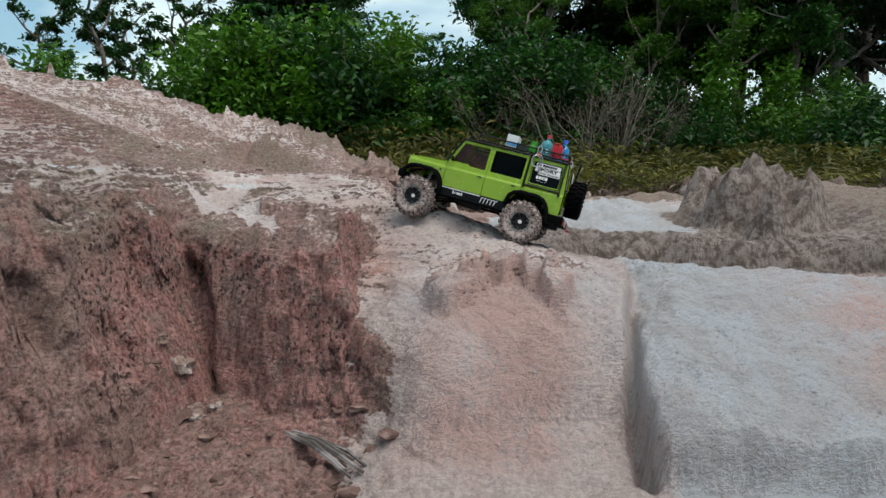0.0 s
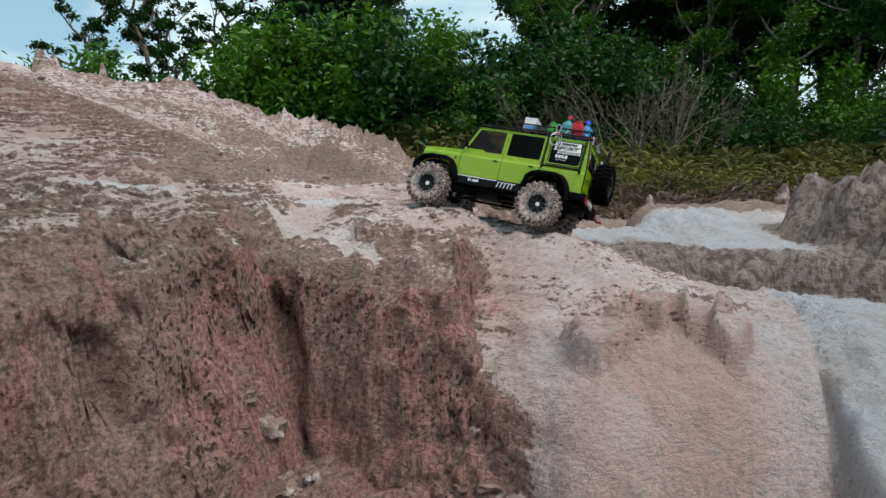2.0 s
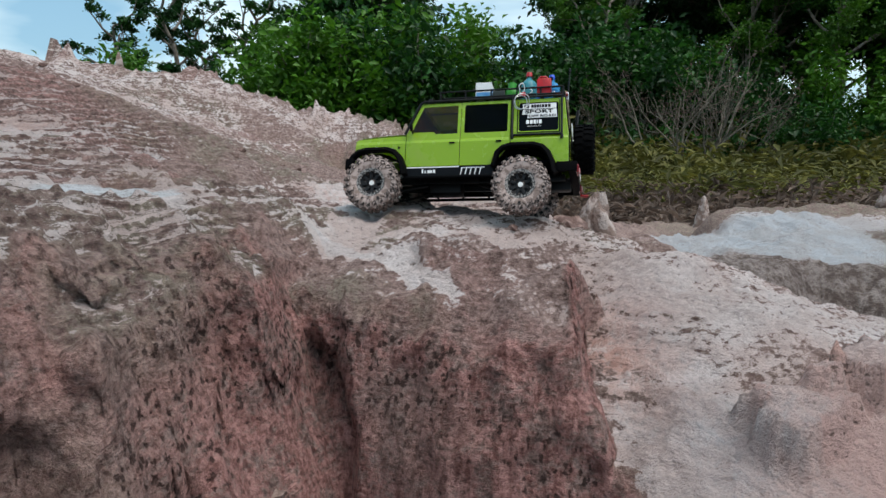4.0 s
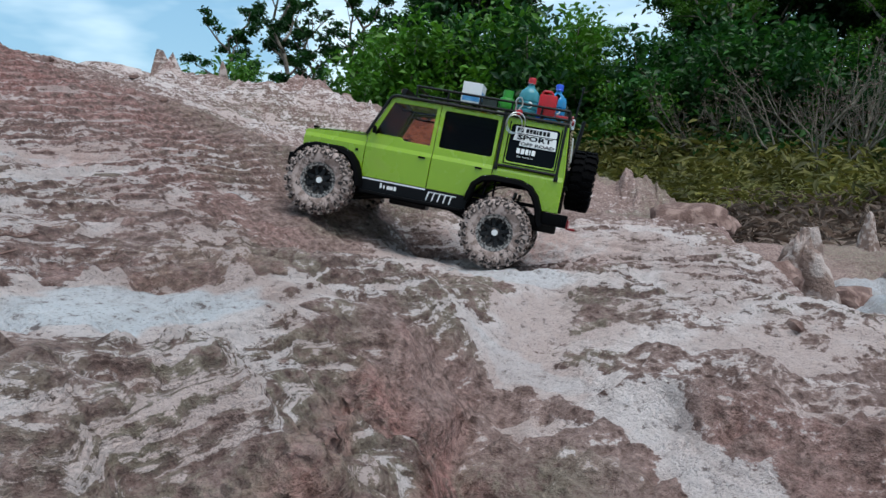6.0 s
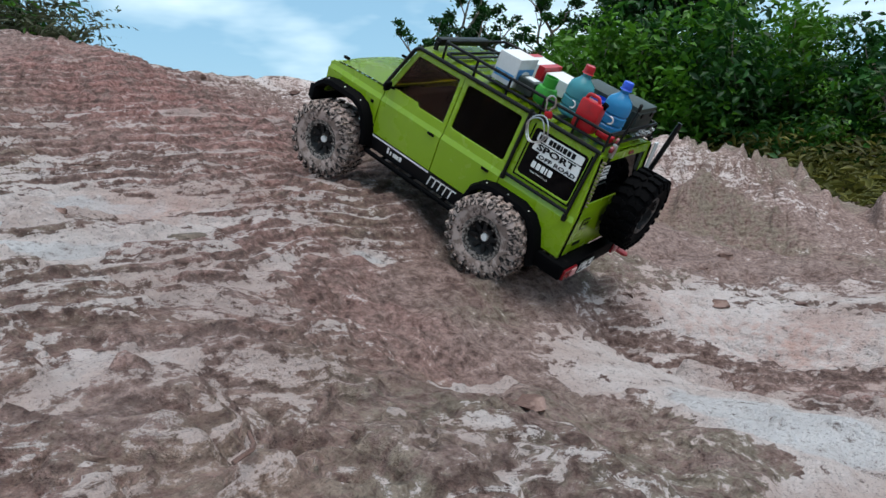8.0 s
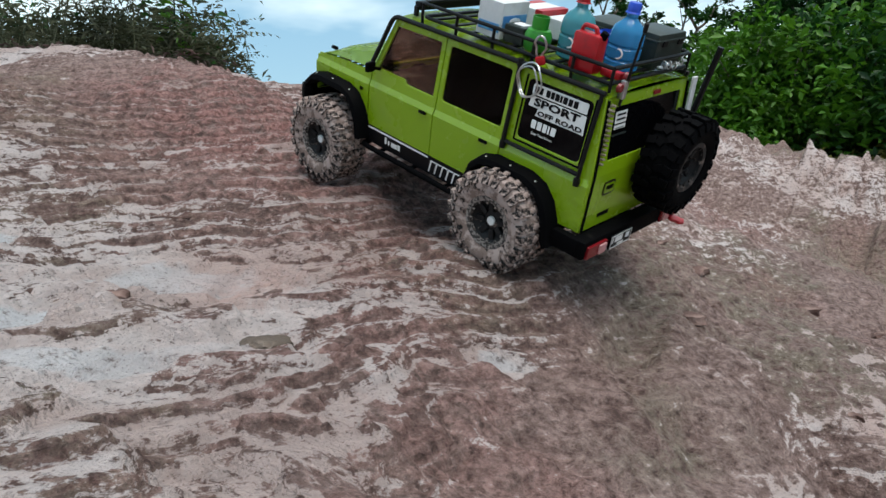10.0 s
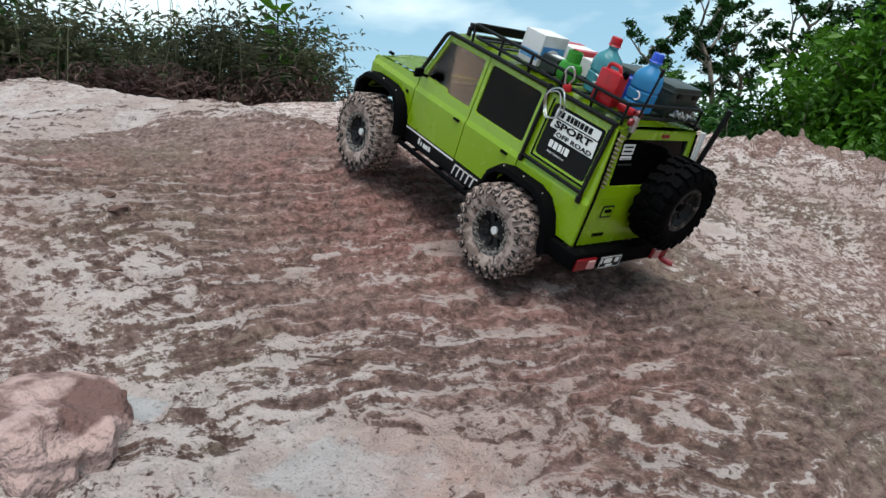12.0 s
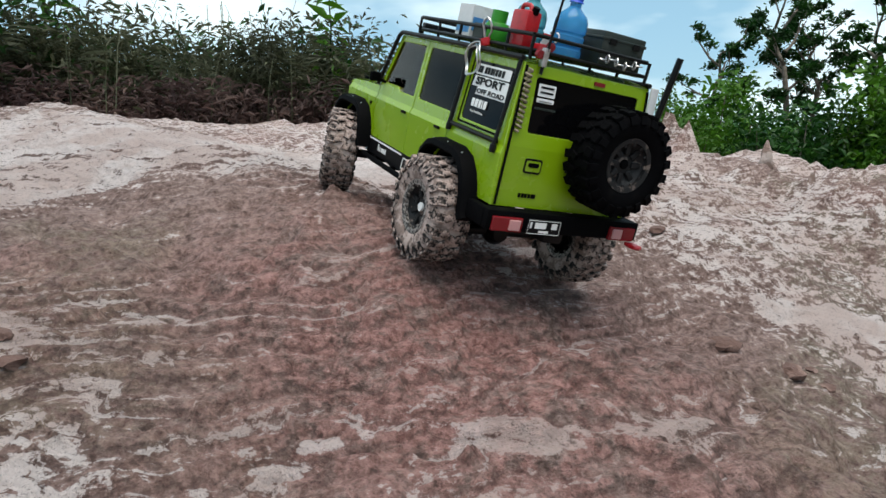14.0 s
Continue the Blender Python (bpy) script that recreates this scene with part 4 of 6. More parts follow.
def build_wood():
    kinds = {
        "broad": tree(1, 7.5, 2.3, 13000, 0.16, MAT_LEAF, "tall broad-leaved tree with dense green crown", 0.22),
        "dark": tree(2, 8.0, 2.4, 13000, 0.16, MAT_LEAF_DARK, "tall dark green tree with dense crown", 0.16),
        "airy": tree(3, 4.5, 0.95, 3200, 0.13, MAT_LEAF, "slender tree with sparse dark leaves", 0.30, 0.9),
        "bright": tree(4, 5.2, 1.7, 11000, 0.105, MAT_LEAF_BRIGHT, "young bright green leafy tree", 0.15),
        "dry": dry_tree(5, 1.25, "nearly bare tree with grey twigs"),
        "shrub": shrub(6, 1.7, 3600, 0.14, MAT_LEAF, "leafy green shrub at the wood edge"),
        "bright_shrub": shrub(7, 1.5, 3600, 0.13, MAT_LEAF_BRIGHT, "bright green leafy shrub at the wood edge"),
    }
    rows = (
        # kind, bearing, distance, turn, size
        ("airy", 29.8, 20.5, 10, 0.92), ("airy", 25.6, 21.0, 80, 1.06), ("airy", 24.0, 22.0, 150, 0.9), ("airy", 20.8, 20.0, 300, 1.02), 
        ("bright", 15.4, 18.0, 30, 0.55), ("bright", 12.5, 18.6, 250, 0.42), ("broad", 14.4, 23.0, 0, 0.80), ("broad", 11.4, 22.5, 100, 0.95), ("dark", 9.4, 23.5, 200, 0.90), ("dark", 12.8, 28.0, 50, 0.95),
        ("bright", -7.0, 18.6, 20, 0.80), ("bright", -16.5, 18.4, 200, 0.85), ("bright", -22.5, 18.0, 310, 0.95), ("bright", 18.2, 18.8, 100, 0.55), ("bright", 2.6, 20.0, 70, 0.58), ("bright", 5.6, 19.4, 170, 0.62),
        ("broad", -4.6, 22.5, 40, 0.80), ("dark", -7.0, 22.5, 130, 1.0), ("broad", -8.4, 21.0, 230, 1.05), ("dark", -11.2, 22.5, 310, 1.10), ("broad", -14.6, 21.5, 15, 1.05), ("dark", -18.0, 22.5, 95, 1.10), ("broad", -21.2, 20.5, 185, 1.10), ("dark", -25.0, 21.5, 275, 1.15), ("broad", -29.0, 20.0, 5, 1.1), ("dark", -33.0, 21.0, 120, 1.15), ("dark", -38.0, 21.0, 60, 1.15),
        ("dark", -9.5, 28.0, 90, 1.1), ("dark", -31.0, 24.0, 200, 1.1), ("broad", -26.5, 19.0, 300, 0.8), ("broad", -18.5, 19.5, 60, 0.75), ("dark", -23.0, 24.0, 10, 1.1), ("dark", -15.5, 27.5, 170, 1.15), ("dark", -21.0, 27.0, 250, 1.15), ("dark", -27.5, 27.0, 330, 1.2), ("dark", -34.0, 28.0, 45, 1.2),
        ("dry", -12.3, 14.2, 0, 1.0), ("dry", -4.6, 15.2, 130, 0.75), ("dry", -8.6, 15.6, 60, 0.65), ("dry", -15.5, 15.0, 220, 0.8),
    )
    used = set()
    for name, b, far, turn, grow in rows:
        x, y = bearing(b, far)
        if name in used:
            plant(kinds[name], x, y, turn, grow)
        else:
            used.add(name)
            kinds[name].matrix_basis = stand(x, y, turn)
            kinds[name].scale = (grow, grow, grow)
    rnd = random.Random(9)
    for k in range(50):
        b = 31.5 - 70.0 * k / 49 + rnd.uniform(-0.8, 0.8)
        far = rnd.uniform(16.6, 19.2) if k % 3 else rnd.uniform(15.2, 16.6)
        name = "bright_shrub" if rnd.random() < 0.45 else "shrub"
        if -16 < b < -4:
            far = max(far, 17.2)
        x, y = bearing(b, far)
        grow = rnd.choice((0.65, 0.85, 1.0, 1.25, 1.5)) * rnd.uniform(0.85, 1.15) * (0.8 if b > 15 or b < -3 else 1.0)
        if name in used:
            plant(kinds[name], x, y, rnd.uniform(0, 360), grow)
        else:
            used.add(name)
            kinds[name].matrix_basis = stand(x, y, 0)


def thicket(name, label, places, height, count, size, rng, mat, spread=0.35, slim=0.3, low=0.0):
    """A tangle of fronds heaped round many roots, with an uneven top, in one mesh."""
    roots = np.asarray(places)
    n = len(roots) * count
    own = np.repeat(np.arange(len(roots)), count)
    top = height * (0.45 + 0.75 * rng.random(len(roots)))[own]
    at = roots[own] + np.c_[rng.normal(size=(n, 2)) * spread, top * (low + (1 - low) * rng.random(n) ** 0.7)]
    ob = new(name, leaf_mesh(name, at, size, rng, mat, 0.15, slim))
    return tagged(ob, label, "undergrowth", kind="stuff")


def stalks(name, label, places, height, rng, mat, width=0.006):
    """Thin arching stems, in one mesh."""
    roots = np.repeat(np.asarray(places), 3, 0)
    n = len(roots)
    a = rng.uniform(0, 2 * math.pi, n)
    out = np.c_[np.cos(a), np.sin(a), np.zeros(n)]
    h = height * rng.uniform(0.5, 1.2, n)[:, None]
    reach = h * rng.uniform(0.1, 0.9, n)[:, None]
    side = np.c_[-np.sin(a), np.cos(a), np.zeros(n)] * width
    up = np.array((0, 0, 1.0))
    at = roots + np.c_[rng.normal(size=(n, 2)) * 0.2, np.zeros(n)]
    ps = [at, at + up * h * 0.55 + out * reach * 0.2, at + up * h * 0.9 + out * reach * 0.55, at + up * h * 0.85 + out * reach]
    verts = np.stack([p + s * side * (1 - 0.22 * k) for k, p in enumerate(ps) for s in (-1, 1)], 1).reshape(-1, 3)
    k = np.arange(n)[:, None] * 8
    faces = np.concatenate([k + (0, 1, 3, 2), k + (2, 3, 5, 4), k + (4, 5, 7, 6)], 0)
    ob = new(name, mesh_from(name, verts, faces, mat))
    return tagged(ob, label, "undergrowth", kind="stuff")


def fronds(name, label, places, length, rng, mat, pairs=13):
    """Arching fern fronds with paired leaflets along each rib, in one mesh."""
    roots = np.asarray(places)
    n = len(roots)
    a = rng.uniform(0, 2 * math.pi, n)
    out = np.c_[np.cos(a), np.sin(a), np.zeros(n)]
    side = np.c_[-np.sin(a), np.cos(a), np.zeros(n)]
    size = length * rng.uniform(0.5, 1.2, n)[:, None]
    flop = rng.uniform(0.5, 1.0, n)[:, None]
    up = np.array((0, 0, 1.0))
    quads = []
    for k in range(pairs):
        u = 0.15 + 0.85 * k / (pairs - 1)
        p = roots + up * size * (1.15 * u - 0.75 * flop * u * u) + out * size * flop * u * u * 0.9
        w = size * 0.24 * (1.05 - u) ** 0.7
        along = (out * flop * u + up * (0.6 - flop * u)) * size * 0.035
        for s in (-1, 1):
            tip = p + s * side * w + along * 2.0 - up * w * rng.uniform(0.1, 0.5, n)[:, None]
            quads.append(np.stack([p - along, p + along, tip + along * 0.3, tip - along * 0.3], 1))
    verts = np.concatenate(quads, 0).reshape(-1, 3)
    faces = np.arange(len(verts)).reshape(-1, 4)
    ob = new(name, mesh_from(name, verts, faces, mat))
    return tagged(ob, label, "undergrowth", kind="stuff")


def on_ground(xy):
    xy = np.asarray(xy)
    return np.c_[xy, ground_height(xy[:, 0], xy[:, 1]) - 0.02]


def build_undergrowth():
    rng = np.random.default_rng(21)

    def fan(b0, b1, f0, f1, n):
        b, f = np.radians(rng.uniform(min(b0, b1), max(b0, b1), n)), rng.uniform(f0, f1, n)
        return on_ground(np.c_[-f * np.sin(b), f * np.cos(b)])

    thicket("fern_bank", "yellow-green ferns on the bank below the wood", fan(22, -40, 11.5, 16.5, 650), 0.75, 26, 0.19, rng, MAT_FERN, 0.32, 0.34)
    thicket("dry_bracken", "brown dry bracken at the foot of the bank", fan(6, -40, 8.4, 12.5, 420), 0.30, 26, 0.15, rng, MAT_FERN_DRY, 0.3, 0.25)
    thicket("green_bracken", "yellowish green bracken among dry stems", fan(2, -40, 10.0, 14.0, 300), 0.42, 22, 0.18, rng, MAT_FERN, 0.32, 0.30)
    fronds("fern_fronds", "yellow-green fern fronds on the bank", fan(20, -40, 9.5, 15.5, 1500), 0.75, rng, MAT_FERN, 9)
    thicket("leafy_undergrowth", "green leafy undergrowth below the wood", fan(32, -40, 14.5, 17.5, 420), 0.9, 24, 0.18, rng, MAT_LEAF, 0.35, 0.5)
    # thicket at the head of the slope
    b, f = np.radians(rng.uniform(56.5, 115, 760)), rng.uniform(5.7, 8.4, 760)
    head = on_ground(np.c_[-1.28 - f * np.sin(b), 2.0 + f * np.cos(b)])
    tall = head[f > 6.0]
    thicket("dry_bracken", "dry brown bracken at the head of the slope", head[f < 6.7], 0.36, 80, 0.085, rng, MAT_FERN_DRY, 0.16, 0.2)
    thicket("green_bracken", "tangled dark green bracken at the head of the slope", tall, 0.90, 66, 0.09, rng, MAT_FERN_DARK, 0.18, 0.24, 0.12)
    thicket("leafy_bracken", "small green leaves in the bracken", tall[::4], 1.0, 24, 0.10, rng, MAT_LEAF, 0.16, 0.4, 0.3)
    crest = tall[rng.integers(0, len(tall), 1300)] + np.c_[rng.normal(size=(1300, 2)) * 0.15, rng.uniform(0.1, 0.55, 1300)]
    fronds("bracken_fronds", "grey-green bracken fronds arching over the thicket", crest, 0.55, rng, MAT_FERN_DARK)
    stalks("dry_stems", "thin dry stems arching out of the bracken", head[::3], 0.95, rng, MAT_FERN_DARK, 0.004)
    for b, f, h in ((60.0, 6.3, 1.35), (80.0, 6.6, 1.2), (59.2, 6.0, 0.55)):
        x, y = -1.28 - f * math.sin(radians(b)), 2.0 + f * math.cos(radians(b))
        root = tagged(new("sapling"), "thin green sapling with long paired leaves", "sapling", "saplings in the bracken")
        root.matrix_basis = stand(x, y, 40 * b)
        part("stem", tube(bmesh.new(), [(0.01 * math.sin(3 * k), 0.01 * k, h * k / 6) for k in range(7)], 0.012, 6, taper=0.4), MAT_LEAF_DARK, root)
        at = np.array([(0.16 * h * 0.6 * math.cos(2.2 * k) * (1 - 0.4 * k / 26), 0.01 * k / 4 + 0.16 * h * 0.6 * math.sin(2.2 * k), h * (0.35 + 0.65 * k / 26)) for k in range(27)])
        ob = new("leaves", leaf_mesh("leaves", at, 0.17 * h, rng, MAT_LEAF_BRIGHT, 0.2, 0.28))
        ob.parent = root


build_wood()
build_undergrowth()


# ---- the model truck: x ahead, y to its left, z up ----
truck = tagged(new("model_truck"), "lime green radio-controlled off-road truck with muddy tyres and loaded roof rack", "model truck")
RADIUS, TRACK, FRONT, REAR = 0.0590, 0.105, 0.1565, -0.1565


def flank(z):
    """Half the body's width at a height."""
    return float(np.interp(z, (0.08, 0.15, 0.158, 0.245), (0.0885, 0.0905, 0.0872, 0.0805)))


def on_side(s, out=0.0):
    return lambda u, v, w: Vector((u, s * (flank(v) + out - w), v))


def rear_x(z):
    return float(np.interp(z, (0.08, 0.16, 0.2405), (-0.2490, -0.2485, -0.2400)))


def on_rear(out=0.0):
    return lambda u, v, w: Vector((rear_x(v) - out + w, u, v))


def rect(x0, x1, z0, z1, r=0.004):
    pts = []
    for cx, cz, a in ((x1 - r, z1 - r, 0), (x0 + r, z1 - r, 90), (x0 + r, z0 + r, 180), (x1 - r, z0 + r, 270)):
        pts += [(cx + r * math.cos(radians(a + d)), cz + r * math.sin(radians(a + d))) for d in (0, 30, 60, 90)]
    return pts


def build_body():
    for s in (1, -1):
        bm = plate(bmesh.new(), ((0.0945, 0.0985), (0.0945, 0.168), (0.150, 0.1665), (0.203, 0.1625), (0.2065, 0.150), (0.206, 0.120), (0.196, 0.128), (0.178, 0.135), (0.135, 0.135), (0.115, 0.127), (0.102, 0.112), (0.098, 0.0985)), 0.003, on_side(s))
        wing = part("front_wing", bm, MAT_LIME, truck, bevel=0.0010)
        part("indicator", box(bmesh.new(), (0.005, 0.002, 0.004), (0.108, s * 0.0908, 0.142), bevel=0.0006), MAT_PLASTIC, wing)
        window = ((0.083, 0.1755), (0.0585, 0.2325), (-0.0165, 0.2335), (-0.0165, 0.1705), (0.030, 0.1705), (0.034, 0.1755))
        door = part("front_door", plate(bmesh.new(), ((0.0935, 0.0985), (0.0935, 0.168), (0.0630, 0.2405), (-0.0232, 0.2405), (-0.0232, 0.0985)), 0.003, on_side(s), [window]), MAT_LIME, truck, bevel=0.0010)
        pane = part("door_window", plate(bmesh.new(), window, 0.0012, on_side(s, -0.0014)), MAT_GLASS, door, "brown tinted pane")
        pane.visible_shadow = False
        part("door_handle", box(bmesh.new(), (0.0115, 0.0035, 0.0032), (-0.0075, s * 0.0912, 0.1485), bevel=0.0008), MAT_PLASTIC, door, "small black handle")
        window = rect(-0.1230, -0.0315, 0.1705, 0.2335)
        door = part("rear_door", plate(bmesh.new(), ((-0.0242, 0.0985), (-0.0242, 0.2405), (-0.1292, 0.2405), (-0.1292, 0.136), (-0.118, 0.126), (-0.105, 0.110), (-0.098, 0.0985)), 0.003, on_side(s), [window]), MAT_LIME, truck, bevel=0.0010)
        pane = part("door_window", plate(bmesh.new(), window, 0.0012, on_side(s, -0.0014)), MAT_SMOKED, door, "dark smoked glossy pane")
        pane.visible_shadow = False
        part("door_handle", box(bmesh.new(), (0.0115, 0.0035, 0.0032), (-0.1060, s * 0.0912, 0.1485), bevel=0.0008), MAT_PLASTIC, door, "small black handle")
        window = rect(-0.2275, -0.1465, 0.1690, 0.2320, 0.005)
        panel = part("quarter_panel", plate(bmesh.new(), ((-0.1302, 0.137), (-0.1302, 0.2405), (-0.2400, 0.2405), (-0.2475, 0.160), (-0.2485, 0.0985), (-0.2155, 0.0985), (-0.2080, 0.114), (-0.197, 0.128), (-0.178, 0.137)), 0.003, on_side(s), [window]), MAT_LIME, truck, bevel=0.0010)
        part("quarter_window", plate(bmesh.new(), window, 0.0012, on_side(s, -0.0010)), MAT_TINT, panel, "black window covered with stickers")
        bm = bmesh.new()
        for a, b in (((-0.1440, 0.1655), (-0.1440, 0.2355)), ((-0.1440, 0.1655), (-0.2300, 0.1655)), ((-0.2300, 0.1655), (-0.2300, 0.2355))):
            tube(bm, [on_side(s, 0.0004)(*a, 0), on_side(s, 0.0004)(*b, 0)], 0.0011, 6)
        part("window_seal", bm, MAT_PLASTIC, panel)
        # flared arches
        for cx, name in ((FRONT, "front_arch"), (REAR, "rear_arch")):
            line = [(-0.0640, 0.080), (-0.0600, 0.100), (-0.0520, 0.118), (-0.0400, 0.1310), (-0.0230, 0.1365), (0.0230, 0.1365), (0.0400, 0.1320), (0.0520, 0.121), (0.0590, 0.104)]
            if name == "front_arch":
                line[-1] = (0.0560, 0.114)
            else:
                line = [(-u, v) for u, v in line][::-1]
                line[0] = (-0.0600, 0.092)
                line.append((0.0680, 0.074))
                line = [(-u, v) for u, v in line][::-1]
            bm = bmesh.new()
            rings = []
            for k, (u, v) in enumerate(line):
                a, b = Vector(line[max(k - 1, 0)]), Vector(line[min(k + 1, len(line) - 1)])
                d = (b - a).normalized()
                nrm = Vector((-d.y, d.x))
                sec = []
                for off, y in ((0.0062, 0.0875), (0.0055, 0.0985), (0.0030, 0.1055), (-0.0030, 0.1075), (-0.0055, 0.1050), (-0.0048, 0.0875)):
                    q = Vector((u, v)) + nrm * off
                    sec.append(bm.verts.new((cx + q.x, s * y, q.y)))
                rings.append(sec)
            for a, b in zip(rings, rings[1:]):
                for k in range(6):
                    bm.faces.new((a[k], a[(k + 1) % 6], b[(k + 1) % 6], b[k]))
            bm.faces.new(rings[0])
            bm.faces.new(rings[-1])
            arch = part(name, bm, MAT_PLASTIC, truck, "black flared plastic arch", smooth=True)
            for u, v in ((-0.035, 0.1365), (0.0, 0.1405), (0.035, 0.1375)):
                part("bolt", lathe(bmesh.new(), ((0.0, 0.0016), (0.0012, 0.0012), (0.0014, 0.0)), pose(cx + u, s * 0.100, v, -8 * s, 0, 0), 8), MAT_STEEL, arch)
        # inner arch
        for cx in (FRONT, REAR):
            bm = bmesh.new()
            for k in range(9):
                a, b = radians(10 + 160 * k / 9), radians(10 + 160 * (k + 1) / 9)
                quad = [bm.verts.new((cx + 0.064 * math.cos(t), s * y, 0.074 + 0.057 * math.sin(t))) for t, y in ((a, 0.088), (b, 0.088), (b, 0.045), (a, 0.045))]
                bm.faces.new(quad)
            part("arch_liner", bm, MAT_PLASTIC, truck)
        # sill, slider and their prints
        sill = part("sill", plate(bmesh.new(), ((0.0945, 0.0760), (0.0945, 0.0983), (-0.0985, 0.0983), (-0.0955, 0.0760)), 0.004, on_side(s, 0.0004)), MAT_DECAL, truck, "black sill with white stripe and slanted marks", bevel=0.0006)
        part("stripe", plate(bmesh.new(), ((0.090, 0.0952), (0.090, 0.0975), (-0.0235, 0.0975), (-0.0235, 0.0952)), 0.0004, on_side(s, 0.0009)), MAT_WHITE, sill)
        for k in range(5):
            x = -0.0300 - 0.0100 * k
            part("slanted_mark", plate(bmesh.new(), ((x + 0.0005, 0.0945), (x - 0.0085, 0.0945), (x - 0.0080, 0.0928), (x - 0.0015, 0.0928), (x + 0.0015, 0.0790), (x - 0.0005 + 0.004, 0.0790)), 0.0004, on_side(s, 0.0009)), MAT_WHITE, sill)
        for k, (w, h) in enumerate(((0.0035, 0.009), (0.0028, 0.006), (0.0060, 0.006), (0.0048, 0.006), (0.0045, 0.007))):
            x = 0.0560 - 0.0062 * k
            part("mark", plate(bmesh.new(), rect(x - w, x, 0.0840, 0.0840 + h, 0.0008), 0.0004, on_side(s, 0.0009)), MAT_WHITE, sill)
        bm = tube(bmesh.new(), rounded(((0.098, s * 0.078, 0.0700), (0.092, s * 0.0965, 0.0725), (-0.092, s * 0.0965, 0.0725), (-0.099, s * 0.078, 0.0700)), 0.012), 0.0036, 10)
        for x in (0.06, 0.0, -0.06):
            tube(bm, ((x, s * 0.0965, 0.0725), (x, s * 0.055, 0.074)), 0.0026, 6)
        part("rock_slider", bm, MAT_PLASTIC, truck, "scuffed black slider tube", smooth=True)
        # outer cage
        cage = bmesh.new()
        tube(cage, rounded((on_side(s, 0.0035)(0.0960, 0.171, 0), on_side(s, 0.0035)(0.0640, 0.2440, 0), on_side(s, 0.0030)(-0.1330, 0.2445, 0), on_side(s, 0.003)(-0.2380, 0.2440, 0)), 0.010), 0.0028, 8)
        tube(cage, (on_side(s, 0.0030)(-0.1330, 0.2445, 0), on_side(s, 0.0034)(-0.1338, 0.1560, 0)), 0.0026, 8)
        tube(cage, rounded((on_side(s, 0.0030)(-0.1338, 0.1600, 0), on_side(s, 0.0030)(-0.2350, 0.1600, 0)), 0.01), 0.0024, 8)
        tube(cage, (on_side(s, 0.0030)(-0.2350, 0.1530, 0), on_side(s, 0.0028)(-0.2345, 0.2420, 0)), 0.0022, 8)
        cage = part("cage_tube", cage, MAT_SATIN, truck, "black outer cage tube", smooth=True)
        for x, z in ((-0.1338, 0.1560), (-0.2350, 0.1530), (-0.1330, 0.2445)):
            part("clamp", lathe(bmesh.new(), ((0.0, 0.004), (0.0032, 0.004), (0.0036, 0.0), (0.0032, -0.004), (0.0, -0.004)), pose(x, s * (flank(z) + 0.003), z), 10), MAT_SATIN, cage)
        # mirror
        bm = box(bmesh.new(), (0.006, 0.016, 0.013), (0.0790, s * 0.103, 0.1800), (0, 0, s * 12), 0.003)
        mirror = part("side_mirror", bm, MAT_PLASTIC, truck, "black side mirror", smooth=True)
        part("mirror_arm", tube(bmesh.new(), ((0.0800, s * 0.086, 0.1750), (0.0790, s * 0.098, 0.1780)), 0.0022, 8), MAT_PLASTIC, mirror)
    # bonnet: crowned, with a raised middle
    bm = bmesh.new()
    rows = []
    for k in range(9):
        x = 0.0950 + (0.2040 - 0.0950) * k / 8
        row = []
        for j in range(13):
            y = -0.0865 + 0.173 * j / 12
            z = 0.1715 - 0.0075 * ((x - 0.095) / 0.109) ** 1.6 + 0.0030 * (1 - (y / 0.0865) ** 2) + 0.0028 * float(step(np.array(0.060 - abs(y)), 0, 0.006)) - (0.006 if k == 8 else 0)
            row.append(bm.verts.new((x, y, z)))
        rows.append(row)
    for a, b in zip(rows, rows[1:]):
        for j in range(12):
            bm.faces.new((a[j], a[j + 1], b[j + 1], b[j]))
    bmesh.ops.solidify(bm, geom=bm.faces[:], thickness=0.003)
    bonnet = part("bonnet", bm, MAT_LIME, truck, smooth=True)
    for y in (0.068, -0.068):
        part("bonnet_catch", box(bmesh.new(), (0.010, 0.005, 0.004), (0.196, y, 0.1685), bevel=0.001), MAT_PLASTIC, bonnet)
    # front face
    face = part("front_panel", plate(bmesh.new(), ((-0.088, 0.112), (0.088, 0.112), (0.088, 0.160), (-0.088, 0.160)), 0.004, lambda u, v, w: Vector((0.2065 - w, u, v)), [rect(-0.062, 0.062, 0.122, 0.154, 0.004)]), MAT_LIME, truck, bevel=0.001)
    bm = bmesh.new()
    for k in range(6):
        box(bm, (0.003, 0.124, 0.0022), (0.2040, 0, 0.1255 + 0.005 * k))
    part("grille", bm, MAT_PLASTIC, face, "black slatted grille")
    for y in (0.045, -0.045):
        part("headlight", lathe(bmesh.new(), ((0, 0.006), (0.008, 0.005), (0.0125, 0.001), (0.0130, -0.004), (0, -0.004)), pose(0.2045, y, 0.138, 0, 90, 0), 20), MAT_LAMP_PALE, face, "round clear headlight", smooth=True)
    bm = box(bmesh.new(), (0.018, 0.196, 0.018), (0.2170, 0, 0.1030), bevel=0.003)
    for s in (1, -1):
        box(bm, (0.020, 0.012, 0.022), (0.2130, s * 0.100, 0.1060), (0, 0, -s * 25), 0.003)
    part("front_bumper", bm, MAT_PLASTIC, truck, "black plastic bumper", smooth=True)
    # roof
    bm = bmesh.new()
    rows = []
